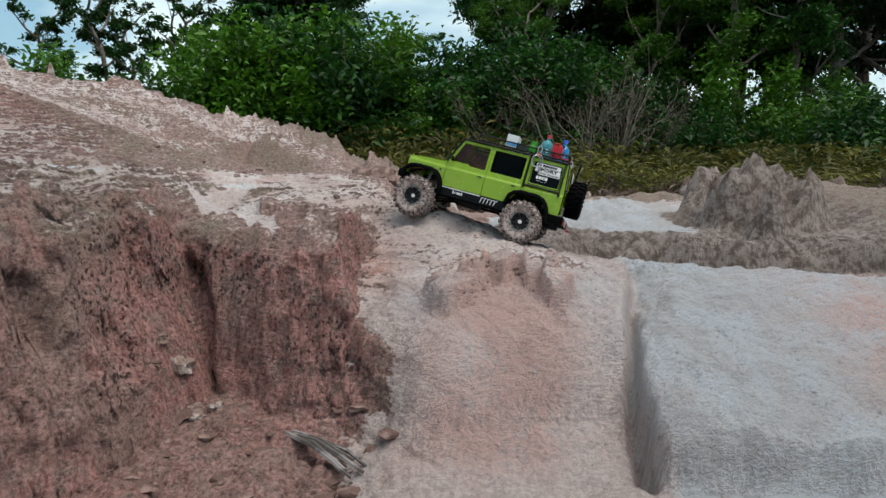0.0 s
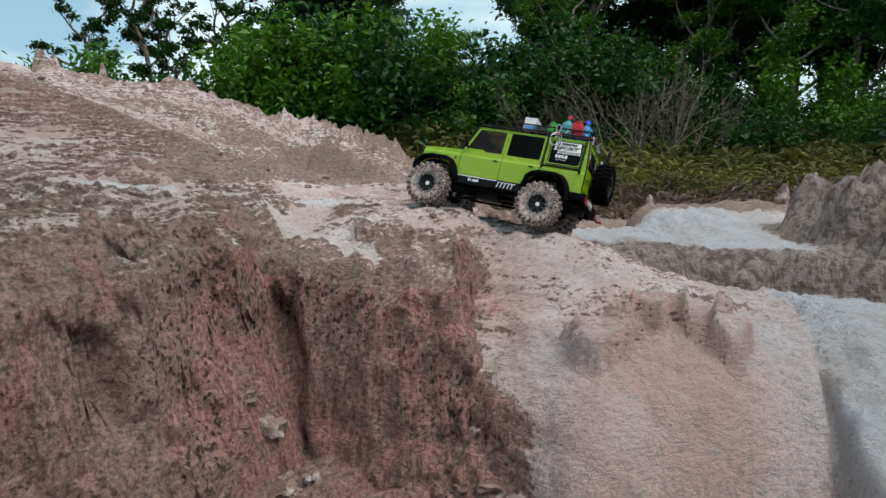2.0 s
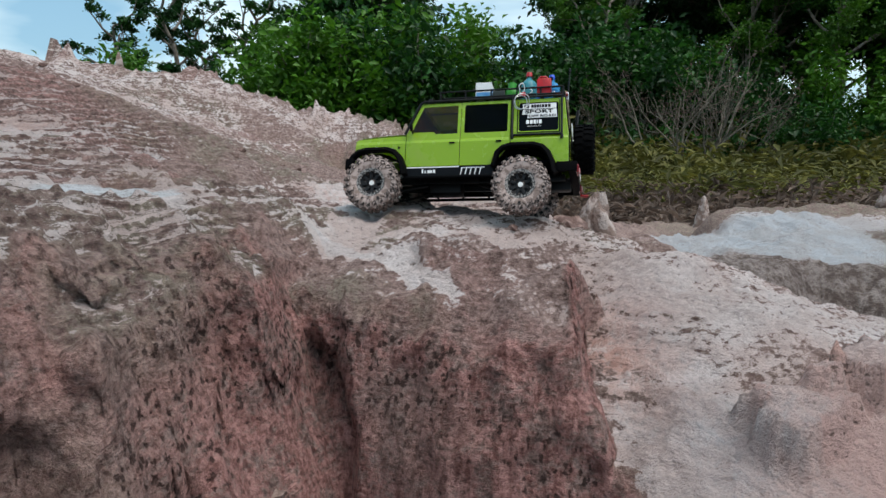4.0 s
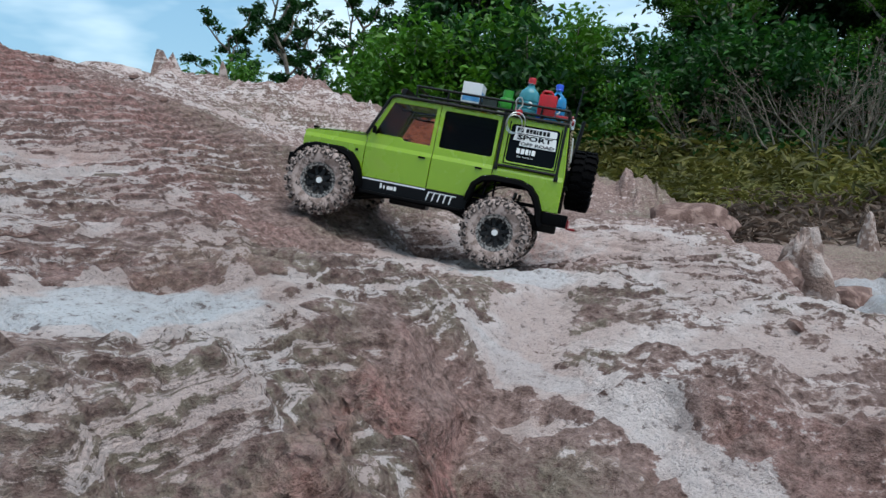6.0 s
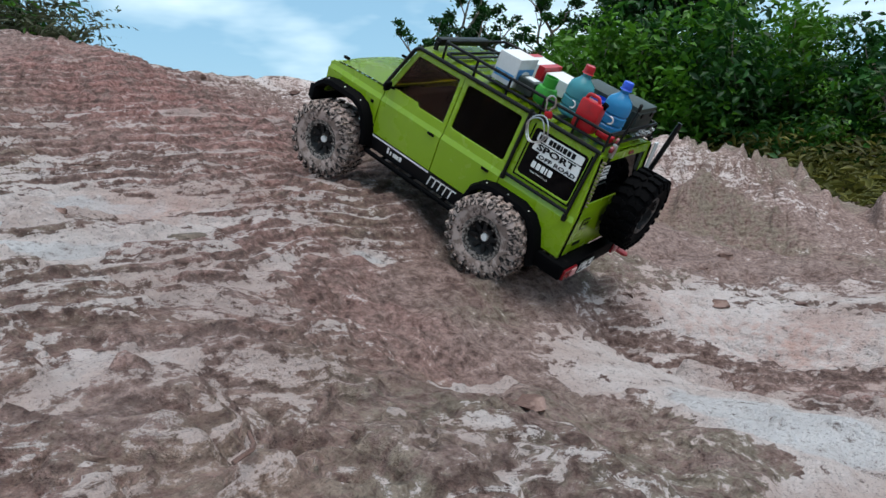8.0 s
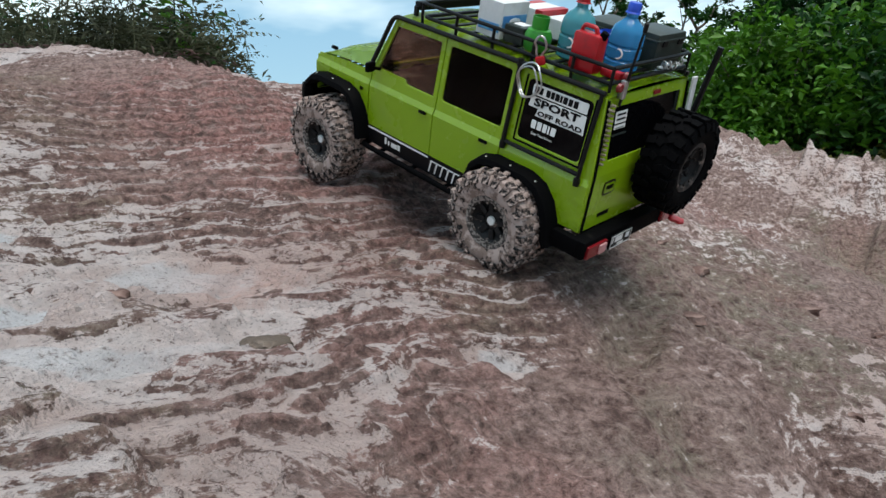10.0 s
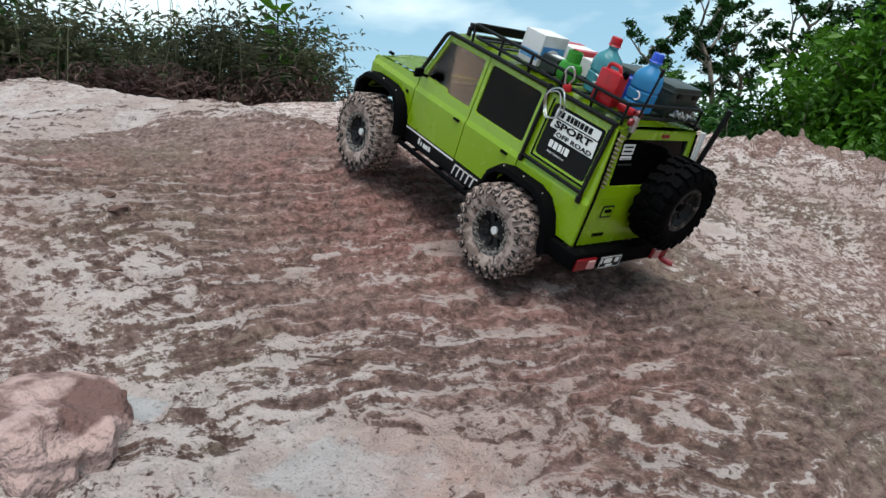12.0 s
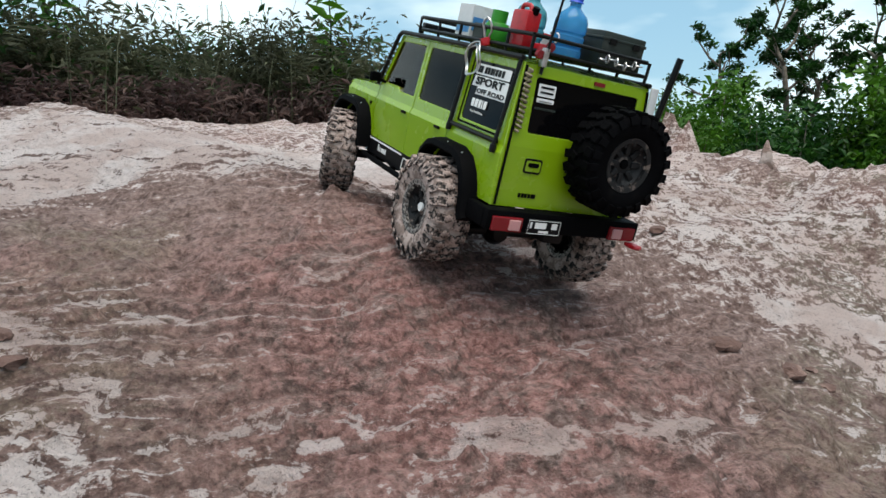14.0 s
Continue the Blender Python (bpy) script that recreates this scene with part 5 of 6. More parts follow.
    for k in range(12):
        x = 0.0640 - 0.3060 * k / 11
        row = []
        for j in range(11):
            u = -1 + 2 * j / 10
            row.append(bm.verts.new((x, 0.0808 * u, 0.2405 + 0.0055 * (1 - abs(u) ** 3.5) + (0.0012 if 1 < k < 10 and j % 2 == 0 and 1 < j < 9 else 0))))
        rows.append(row)
    for a, b in zip(rows, rows[1:]):
        for j in range(10):
            bm.faces.new((a[j], a[j + 1], b[j + 1], b[j]))
    bmesh.ops.solidify(bm, geom=bm.faces[:], thickness=0.0025)
    part("roof", bm, MAT_LIME, truck, smooth=True)
    # windscreen with its frame
    screen = lambda u, v, w: Vector((0.0950 - 0.0315 * v - w, u * (1 - 0.07 * v), 0.1695 + 0.0715 * v))
    frame_part = part("windscreen_frame", plate(bmesh.new(), ((-0.086, 0.0), (0.086, 0.0), (0.086, 1.0), (-0.086, 1.0)), 0.003, screen, [rect(-0.078, 0.078, 0.08, 0.92, 0.01)]), MAT_LIME, truck, bevel=0.0008)
    pane = part("windscreen", plate(bmesh.new(), rect(-0.078, 0.078, 0.08, 0.92, 0.01), 0.001, lambda u, v, w: screen(u, v, w + 0.001)), MAT_GLASS, frame_part)
    pane.visible_shadow = False
    for y in (0.03, -0.035):
        part("wiper", tube(bmesh.new(), (screen(y, 0.06, -0.002), screen(y - 0.05, 0.16, -0.002)), 0.0008, 6), MAT_PLASTIC, frame_part)
    # tailgate
    hole = rect(-0.0690, 0.0640, 0.1745, 0.2290, 0.003)
    gate = part("tailgate", plate(bmesh.new(), ((-0.0885, 0.0985), (0.0885, 0.0985), (0.0885, 0.160), (0.0815, 0.2405), (-0.0815, 0.2405), (-0.0885, 0.160)), 0.003, on_rear(), [hole]), MAT_LIME, truck, bevel=0.001)
    part("rear_window", plate(bmesh.new(), hole, 0.0012, on_rear(-0.0012)), MAT_TINT, gate, "black glossy rear window with stickers")
    part("catch_rim", plate(bmesh.new(), rect(0.0382, 0.0598, 0.1348, 0.1502, 0.003), 0.0008, on_rear(0.0008)), MAT_DECAL, gate)
    part("catch_plate", plate(bmesh.new(), rect(0.040, 0.058, 0.137, 0.148, 0.002), 0.0010, on_rear(0.0012)), MAT_LIME, gate)
    part("catch_slot", plate(bmesh.new(), rect(0.0425, 0.0555, 0.1415, 0.1460, 0.0015), 0.0008, on_rear(0.0018)), MAT_PLASTIC, gate, "black recessed catch")
    for u in (0.0585, 0.0545, 0.0505, 0.0465, 0.0425, 0.0400):
        part("badge_mark", plate(bmesh.new(), rect(u - 0.0030, u, 0.1095, 0.1140, 0.0006), 0.0005, on_rear(0.0008)), MAT_PLASTIC, gate)
    for y in (0.0845, -0.0845):
        part("seam_strip", tube(bmesh.new(), [on_rear(0.0012)(y, z, 0) for z in (0.100, 0.160)] + [on_rear(0.0012)(y * 0.94, 0.238, 0)], 0.0014, 6), MAT_PLASTIC, gate)
    part("brake_light", plate(bmesh.new(), rect(-0.020, -0.006, 0.2325, 0.2365, 0.001), 0.002, on_rear(0.0016)), MAT_LAMP_RED, gate)
    for u, v, w, h, mat in ((0.0600, 0.2115, 0.021, 0.0120, MAT_WHITE), (0.0600, 0.2055, 0.021, 0.0042, MAT_WHITE), (0.0610, 0.1985, 0.026, 0.0022, MAT_CASE)):
        tag = part("sticker", plate(bmesh.new(), rect(u - w, u, v, v + h, 0.0006), 0.0003, on_rear(-0.0006)), mat, gate, "small white sticker")
        for k in range(2 if h > 0.01 else 1):
            part("print_bar", plate(bmesh.new(), rect(u - w * 0.88, u - w * 0.12, v + h * (0.25 + 0.4 * k), v + h * (0.42 + 0.4 * k), 0.0003), 0.0002, on_rear(-0.0002)), MAT_DECAL, tag)
    # rear bumper with lamps and plate
    bm = box(bmesh.new(), (0.017, 0.200, 0.021), (-0.2580, 0, 0.0880), bevel=0.0025)
    for s in (1, -1):
        box(bm, (0.034, 0.010, 0.020), (-0.2420, s * 0.0960, 0.0880), bevel=0.0025)
    bumper = part("rear_bumper", bm, MAT_PLASTIC, truck, "black bumper with tail lamps", smooth=True)
    for s in (1, -1):
        part("tail_lamp", box(bmesh.new(), (0.006, 0.036, 0.0150), (-0.2665, s * 0.0760, 0.0850), bevel=0.0015), MAT_LAMP_RED, bumper, "red tail lamp")
        part("reverse_lamp", box(bmesh.new(), (0.003, 0.013, 0.0110), (-0.2698, s * 0.0680, 0.0850), bevel=0.001), MAT_LAMP_PALE, bumper, "pale square lamp")
    number = part("number_plate", box(bmesh.new(), (0.0020, 0.0420, 0.0160), (-0.2685, 0.0310, 0.0850), bevel=0.0004), MAT_DECAL, bumper, "black plate with white bars")
    edge = bmesh.new()
    tube(edge, [(-0.2698, 0.0310 + a * 0.0200, 0.0850 + b * 0.0070) for a, b in ((1, 1), (-1, 1), (-1, -1), (1, -1))], 0.0004, 4, True)
    part("plate_rim", edge, MAT_WHITE, number)
    for y, w in ((0.0490, 0.002), (0.0430, 0.014), (0.0220, 0.007)):
        part("plate_bar", box(bmesh.new(), (0.0006, w, 0.0062), (-0.2698, y - w / 2, 0.0868)), MAT_WHITE, number)
    part("plate_bar", box(bmesh.new(), (0.0006, 0.012, 0.0024), (-0.2698, 0.0310, 0.0804)), MAT_WHITE, number)
    for y in (-0.092,):
        hook = tube(bmesh.new(), [(-0.2700 - 0.013 * math.sin(a), y + 0.0055 * math.cos(a), 0.0740) for a in [math.pi * k / 8 for k in range(9)]], 0.0020, 8)
        box(hook, (0.016, 0.012, 0.004), (-0.2740, y, 0.0745), bevel=0.001)
        part("tow_shackle", hook, MAT_RED, bumper, "red tow shackle", smooth=True)


def build_inside():
    """Chassis, running gear and cabin."""
    bm = bmesh.new()
    for s in (1, -1):
        box(bm, (0.44, 0.008, 0.014), (-0.020, s * 0.034, 0.0820), bevel=0.001)
    box(bm, (0.30, 0.100, 0.006), (-0.045, 0, 0.0930), bevel=0.002)
    box(bm, (0.07, 0.040, 0.034), (0.02, 0, 0.0760), bevel=0.005)
    box(bm, (0.05, 0.026, 0.026), (-0.2250, 0, 0.0750), bevel=0.004)
    part("chassis", bm, MAT_SATIN, truck, "black chassis rails and gearbox", smooth=True)
    bm = box(bmesh.new(), (0.30, 0.168, 0.006), (-0.080, 0, 0.1040), bevel=0.002)
    box(bm, (0.022, 0.160, 0.055), (0.082, 0, 0.140), bevel=0.006)
    cabin = part("cabin_floor", bm, MAT_PLASTIC, truck, "dark cabin tub", smooth=True)
    for x in (0.010, -0.085):
        for y in (0.040, -0.040):
            bm = box(bmesh.new(), (0.052, 0.052, 0.018), (x, y, 0.1320), bevel=0.005)
            box(bm, (0.016, 0.050, 0.060), (x - 0.028, y, 0.1650), (0, -12, 0), 0.006)
            box(bm, (0.011, 0.030, 0.018), (x - 0.036, y, 0.2030), (0, -12, 0), 0.004)
            part("seat", bm, MAT_SEAT, cabin, "brown bucket seat", smooth=True)
    ring = [(0.058 - 0.006 * math.sin(a), -0.040 + 0.017 * math.cos(a), 0.168 + 0.016 * math.sin(a)) for a in [2 * math.pi * k / 20 for k in range(20)]]
    part("steering_wheel", tube(bmesh.new(), ring, 0.0016, 6, True), MAT_PLASTIC, cabin)
    bm = bmesh.new()
    for x in (-0.030, -0.120):
        tube(bm, rounded(((x, 0.070, 0.108), (x, 0.070, 0.226), (x, -0.070, 0.226), (x, -0.070, 0.108)), 0.015), 0.0022, 8)
    for y in (0.06, -0.06):
        tube(bm, ((0.050, y, 0.224), (-0.20, y, 0.226)), 0.0018, 6)
    part("roll_bar", bm, MAT_SATIN, cabin, smooth=True)


def pieces(parent, name, bm, mat, poses):
    """Alike pieces that share one mesh."""
    first = part(name, bm, mat, parent)
    first.matrix_basis = poses[0]
    for m in poses[1:]:
        ob = new(name, first.data)
        ob.parent = parent
        ob.matrix_basis = m


def build_wheel(clean=False):
    """A wheel about its own y axis; its outer face looks along +y."""
    axis = pose(0, 0, 0, -90, 0, 0)
    rim_profile = ((0.0260, -0.0150), (0.0292, -0.0180), (0.0292, 0.0135), (0.0280, 0.0165), (0.0250, 0.0150), (0.0215, 0.0100), (0.0135, 0.0060), (0.0120, 0.0090), (0.0080, 0.0100), (0.0, 0.0100))
    wheel = part("wheel", lathe(bmesh.new(), rim_profile, axis, 36), MAT_RIM, truck, "black eight-spoke rim in a knobbly tyre", smooth=True)
    pieces(wheel, "spoke", box(bmesh.new(), (0.0065, 0.004, 0.0150), (0, 0.0100, 0.0180), bevel=0.0012), MAT_RIM, [pose(0, 0, 0, 0, 45 * k, 0) for k in range(8)])
    # tyre carcass
    outer = ((0.0282, -0.0175), (0.0330, -0.0212), (0.0430, -0.0226), (0.0510, -0.0215), (0.0550, -0.0175), (0.0558, 0.0), (0.0550, 0.0175), (0.0510, 0.0215), (0.0430, 0.0226), (0.0330, 0.0212), (0.0282, 0.0175))
    part("tyre", lathe(bmesh.new(), outer, axis, 48), MAT_RUBBER if clean else MAT_MUD_TYRE, wheel, "clean black knobbly tyre" if clean else "knobbly tyre caked with dried clay", smooth=True)
    rnd, count = random.Random(5), 22
    lug = MAT_RUBBER if clean else MAT_MUD_LUG
    for s in (1, -1):
        turns = [pose(0, 0, 0, 0, 360 * (k + (0.5 if s < 0 else 0)) / count + rnd.uniform(-1, 1), 0) for k in range(count)]
        pieces(wheel, "tread_block", box(bmesh.new(), (0.0072, 0.0095, 0.0040), (0, s * 0.0055, 0.0570), (0, 0, s * 24), 0.0008), lug, turns)
        pieces(wheel, "tread_block", box(bmesh.new(), (0.0095, 0.0105, 0.0038), (0, s * 0.0155, 0.0569), (0, 0, -s * 10), 0.0008), lug, turns)
        pieces(wheel, "side_block", box(bmesh.new(), (0.0080, 0.0028, 0.0095), (0, s * 0.0222, 0.0500), (s * 22, 0, 0), 0.0007), lug, turns)
    for s in (1, -1):
        ring = lathe(bmesh.new(), ((0.0242, 0.0150), (0.0300, 0.0160), (0.0312, 0.0180), (0.0300, 0.0200), (0.0250, 0.0192), (0.0242, 0.0150)), pose(0, 0, 0, -90 * s, 0, 0), 40)
        for k in range(12):
            a = 2 * math.pi * k / 12
            box(ring, (0.0028, 0.0016, 0.0060), (0.0245 * math.cos(a), s * 0.0178, 0.0245 * math.sin(a)), (0, 90 - math.degrees(a), 0), 0.0004)
        bead = part("bead_ring", ring, MAT_RIM if clean else MAT_RING, wheel, "dark bead ring" if clean else "scuffed grey bead ring", smooth=True)
    part("hub_cap", lathe(bmesh.new(), ((0.0, 0.0128), (0.0048, 0.0126), (0.0053, 0.0118), (0.0053, 0.0085)), axis, 18), MAT_PLASTIC if clean else MAT_WHITE, wheel, "black hub nut" if clean else "white hub cap", smooth=True)
    return wheel


def copy_wheel(src, at, turn):
    made = copy_thing(src, at)
    made.parent = truck
    return made


def build_running_gear():
    wheels = [build_wheel()]
    for _ in range(3):
        wheels.append(copy_wheel(wheels[0], pose(0, 0, 0), None))
    spare = build_wheel(True)
    spare.name = "spare_wheel"
    spare["label"] = "clean black spare wheel on the tailgate"
    spare.matrix_basis = pose(-0.2760, -0.0340, 0.1640, 0, 0, 90)
    spare.scale = (0.93, 0.93, 0.93)
    carrier = box(bmesh.new(), (0.020, 0.030, 0.030), (-0.2550, -0.0340, 0.1640), bevel=0.003)
    box(carrier, (0.006, 0.110, 0.008), (-0.2540, -0.0450, 0.1450), bevel=0.001)
    part("spare_carrier", carrier, MAT_SATIN, truck, smooth=True)
    for x, z in ((FRONT, 0.058), (REAR, 0.045)):
        bm = tube(bmesh.new(), ((x, 0.088, z), (x, -0.088, z)), 0.0062, 10)
        lathe(bm, ((0, -0.016), (0.010, -0.014), (0.0165, -0.004), (0.0165, 0.004), (0.010, 0.014), (0, 0.016)), pose(x, 0.012, z, 0, 90, 0), 16)
        tube(bm, ((x - 0.012 * (1 if x > 0 else -1), 0.07, z + 0.004), (x - 0.012 * (1 if x > 0 else -1), -0.07, z + 0.004)), 0.0024, 6)
        part("axle", bm, MAT_SATIN, truck, "black axle with round differential", smooth=True)
        for s in (1, -1):
            bm = tube(bmesh.new(), ((x - 0.006, s * 0.062, z + 0.002), (x - 0.016, s * 0.050, z + 0.075)), 0.0030, 8)
            for k in range(7):
                c = Vector((x - 0.006, s * 0.062, z + 0.010)).lerp(Vector((x - 0.015, s * 0.051, z + 0.066)), k / 6)
                tube(bm, [c + Vector((0.0062 * math.cos(a), 0.0062 * math.sin(a), 0)) for a in [2 * math.pi * q / 10 for q in range(10)]], 0.0010, 5, True)
            part("shock_absorber", bm, MAT_STEEL, truck, "steel coil-over shock", smooth=True)
            part("link_arm", tube(bmesh.new(), ((x, s * 0.045, z - 0.006), (x * 0.35, s * 0.030, 0.072)), 0.0030, 8), MAT_SATIN, truck, smooth=True)
    return wheels


def build_roof_load():
    z0 = 0.2525
    bm = bmesh.new()
    x0, x1, w = 0.0220, -0.2360, 0.0760
    for z, front in ((z0, x0), (z0 + 0.0145, x0 + 0.006)):
        tube(bm, rounded(((x1, w, z), (front, w, z), (front, -w, z), (x1, -w, z), (x1, w, z)), 0.008), 0.0021, 8)
    for x in (x0 + 0.003, -0.030, -0.085, -0.140, -0.190, x1):
        for s in (1, -1):
            tube(bm, ((x, s * w, z0 + 0.0145), (x, s * w, z0), (x, s * (w - 0.001), 0.2440)), 0.0018, 6)
    rack = part("roof_rack", bm, MAT_SATIN, truck, "black tubular roof rack", smooth=True)
    for k in range(9):
        x = x0 - 0.010 - 0.0290 * k
        part("rack_slat", box(bmesh.new(), (0.006, 2 * w, 0.0022), (x, 0, z0 - 0.0012), bevel=0.0006), MAT_SATIN, rack)
    deck = z0
    # light bar over the windscreen
    bar = part("light_bar", box(bmesh.new(), (0.010, 0.118, 0.0100), (0.0520, 0, 0.2570), bevel=0.0015), MAT_SATIN, truck, "long black light bar", smooth=True)
    part("bar_lens", box(bmesh.new(), (0.002, 0.108, 0.0065), (0.0575, 0, 0.2570), bevel=0.0006), MAT_LAMP_PALE, bar)
    for s in (1, -1):
        part("bar_bracket", box(bmesh.new(), (0.005, 0.004, 0.0110), (0.0510, s * 0.0610, 0.2510)), MAT_SATIN, bar)
    # white carton with blue print
    carton = part("carton", box(bmesh.new(), (0.034, 0.044, 0.038), (-0.0660, 0.0420, deck + 0.0190), bevel=0.0006), MAT_CARTON, truck, "white carton with blue printed sides")
    part("print_panel", box(bmesh.new(), (0.0004, 0.040, 0.0150), (-0.0833, 0.0420, deck + 0.0170)), MAT_CARTON_BLUE, carton)
    part("print_panel", box(bmesh.new(), (0.0300, 0.0004, 0.0090), (-0.0660, 0.0643, deck + 0.0110)), MAT_CARTON_BLUE, carton)
    part("print_oval", lathe(bmesh.new(), ((0, 0.0006), (0.0065, 0.0006), (0.0065, 0.0)), pose(-0.0834, 0.0420, deck + 0.0180, 0, -90, 0) @ Matrix.Diagonal((0.6, 1.4, 1, 1)), 20), MAT_WHITE, carton)
    # red and white box on the far side, with a second white one
    box_two = part("gift_box", box(bmesh.new(), (0.040, 0.050, 0.026), (-0.0620, -0.0300, deck + 0.0130), bevel=0.0006), MAT_CARTON, truck, "white box with red ends")
    for x in (-0.0790, -0.0450):
        part("red_band", box(bmesh.new(), (0.010, 0.0508, 0.0265), (x, -0.0300, deck + 0.0132), bevel=0.0004), MAT_RED, box_two)
    part("flat_box", box(bmesh.new(), (0.040, 0.048, 0.021), (-0.1060, -0.0330, deck + 0.0105), bevel=0.0008), MAT_CARTON, truck, "low white box")
    # small tool box
    tool = part("tool_box", box(bmesh.new(), (0.026, 0.026, 0.019), (-0.0990, 0.0480, deck + 0.0095), bevel=0.0015), MAT_CASE, truck, "dark green tool box with pale label")
    part("tool_label", box(bmesh.new(), (0.015, 0.014, 0.0005), (-0.0990, 0.0480, deck + 0.0192)), MAT_CARTON, tool)
    # gas bottle
    gas = part("gas_bottle", lathe(bmesh.new(), ((0, 0), (0.0125, 0.0005), (0.0145, 0.004), (0.0145, 0.016), (0.0120, 0.0215), (0.0050, 0.0240), (0, 0.0240)), pose(-0.1270, 0.0540, deck), 24), MAT_GREEN, truck, "green gas bottle with open collar", smooth=True)
    part("collar", lathe(bmesh.new(), ((0.0088, 0.0215), (0.0090, 0.0350), (0.0080, 0.0350), (0.0078, 0.0215)), pose(-0.1270, 0.0540, deck), 20), MAT_GREEN, gas, smooth=True)
    # two large water bottles
    for x, y, mat, cap, words in ((-0.1610, 0.0360, MAT_TEAL, MAT_RED, "teal water bottle with red cap"), (-0.2080, 0.0170, MAT_BLUE, MAT_BLUE_CAP, "blue water bottle with blue cap")):
        prof = ((0, 0), (0.0155, 0.0004), (0.0174, 0.002), (0.0174, 0.009), (0.0162, 0.0102), (0.0162, 0.0116), (0.0174, 0.0130), (0.0174, 0.022), (0.0162, 0.0232), (0.0162, 0.0246), (0.0174, 0.0260), (0.0172, 0.0360), (0.0150, 0.0425), (0.0085, 0.0480), (0.0058, 0.0510), (0.0058, 0.0580), (0, 0.0580))
        jug = part("water_bottle", lathe(bmesh.new(), prof, pose(x, y, deck), 28), mat, truck, words, smooth=True)
        part("cap", lathe(bmesh.new(), ((0.0078, 0.0555), (0.0066, 0.0570), (0.0066, 0.0640), (0.0058, 0.0655), (0, 0.0655)), pose(x, y, deck), 20), cap, jug, smooth=True)
        part("bottle_mark", lathe(bmesh.new(), ((0.0035, 0.0), (0.0045, 0.0006), (0.0055, 0.0)), pose(x - 0.004, y + 0.0166, deck + 0.0175, -90, 0, 0), 16), MAT_WHITE, jug)
    part("water_drum", lathe(bmesh.new(), ((0, 0), (0.0100, 0), (0.0110, 0.002), (0.0100, 0.014), (0.0110, 0.027), (0.0095, 0.029), (0.0095, 0.027), (0.0085, 0.004), (0, 0.004)), pose(-0.1780, 0.0020, deck), 22), MAT_BLUE_CAP, truck, "small open blue drum", smooth=True)
    # red jerry can
    can = part("jerry_can", box(bmesh.new(), (0.0300, 0.0170, 0.0370), (-0.1960, 0.0640, deck + 0.0185), bevel=0.0035), MAT_RED, truck, "red plastic jerry can", smooth=True)
    bm = tube(bmesh.new(), rounded(((-0.1840, 0.0640, deck + 0.0355), (-0.1860, 0.0640, deck + 0.0425), (-0.2000, 0.0640, deck + 0.0425), (-0.2030, 0.0640, deck + 0.0355)), 0.003), 0.0022, 8)
    part("can_handle", bm, MAT_RED, can, smooth=True)
    part("can_spout", lathe(bmesh.new(), ((0, 0.007), (0.0036, 0.0065), (0.0040, 0.0)), pose(-0.2085, 0.0640, deck + 0.0345, 0, -25, 0), 14), MAT_PLASTIC, can, smooth=True)
    part("red_strap", box(bmesh.new(), (0.024, 0.010, 0.008), (-0.2240, 0.0560, deck + 0.0040), bevel=0.0025), MAT_RED, truck, "red rolled strap", smooth=True)
    # dark cases at the back
    for x, y, l, w2, h in ((-0.2080, -0.0420, 0.040, 0.058, 0.0360), (-0.1560, -0.0420, 0.046, 0.056, 0.0320)):
        case = part("storage_case", box(bmesh.new(), (l, w2, h), (x, y, deck + h / 2), bevel=0.0022), MAT_CASE, truck, "dark green hard case", smooth=True)
        part("case_lid", box(bmesh.new(), (l + 0.002, w2 + 0.002, 0.0030), (x, y, deck + h * 0.80), bevel=0.0010), MAT_CASE, case)
        for d in (-0.016, 0.016):
            part("case_latch", box(bmesh.new(), (0.0020, 0.009, 0.0060), (x - l / 2 - 0.0012, y + d, deck + h * 0.74), bevel=0.0006), MAT_SATIN, case)
    # chain, carabiner and steel loop on the side rail
    for k in range(9):
        m = pose(-0.2385, -0.010 - 0.0062 * k, z0 + 0.007 + 0.0018 * math.sin(k), 90 * (k % 2), 0, 8 * math.sin(2 * k))
        part("chain_link", tube(bmesh.new(), [m @ Vector((0.0022 * math.cos(a), 0.0042 * math.sin(a), 0)) for a in [2 * math.pi * q / 10 for q in range(10)]], 0.0009, 5, True), MAT_STEEL, rack)
    m = pose(-0.1500, 0.0790, z0 + 0.0110, 75, 0, 20)
    clip = [m @ Vector((0.0055 * math.cos(a) * (1.2 if math.sin(a) > 0 else 0.7), 0.0125 * math.sin(a), 0)) for a in [2 * math.pi * q / 16 for q in range(16)]]
    part("carabiner", tube(bmesh.new(), clip, 0.0013, 7, True), MAT_STEEL, truck, "bright steel carabiner on the rack rail", smooth=True)
    part("red_hook", box(bmesh.new(), (0.010, 0.006, 0.009), (-0.1540, 0.0800, z0 - 0.0010), (0, 20, 30), 0.002), MAT_RED, truck, "red hook on the rack rail", smooth=True)
    for d, r in ((0.0, 0.0150), (0.003, 0.0135)):
        loop = [(-0.1530 + r * math.cos(a) + d, 0.0870 + 0.0020 * math.sin(3 * a) + 0.003, 0.2330 - d + 1.15 * r * math.sin(a)) for a in [2 * math.pi * q / 28 for q in range(28)]]
        part("cable_loop", tube(bmesh.new(), loop, 0.0009, 6, True), MAT_STEEL, truck, "steel cable loop hanging from the rack", smooth=True)
    # lamps, aerial, rope and posts at the rear corners
    part("red_reflector", lathe(bmesh.new(), ((0, 0.004), (0.0045, 0.003), (0.0050, 0)), pose(-0.2400, 0.0580, z0 + 0.006, 0, -90, 0), 16), MAT_LAMP_RED, truck, "round red reflector", smooth=True)
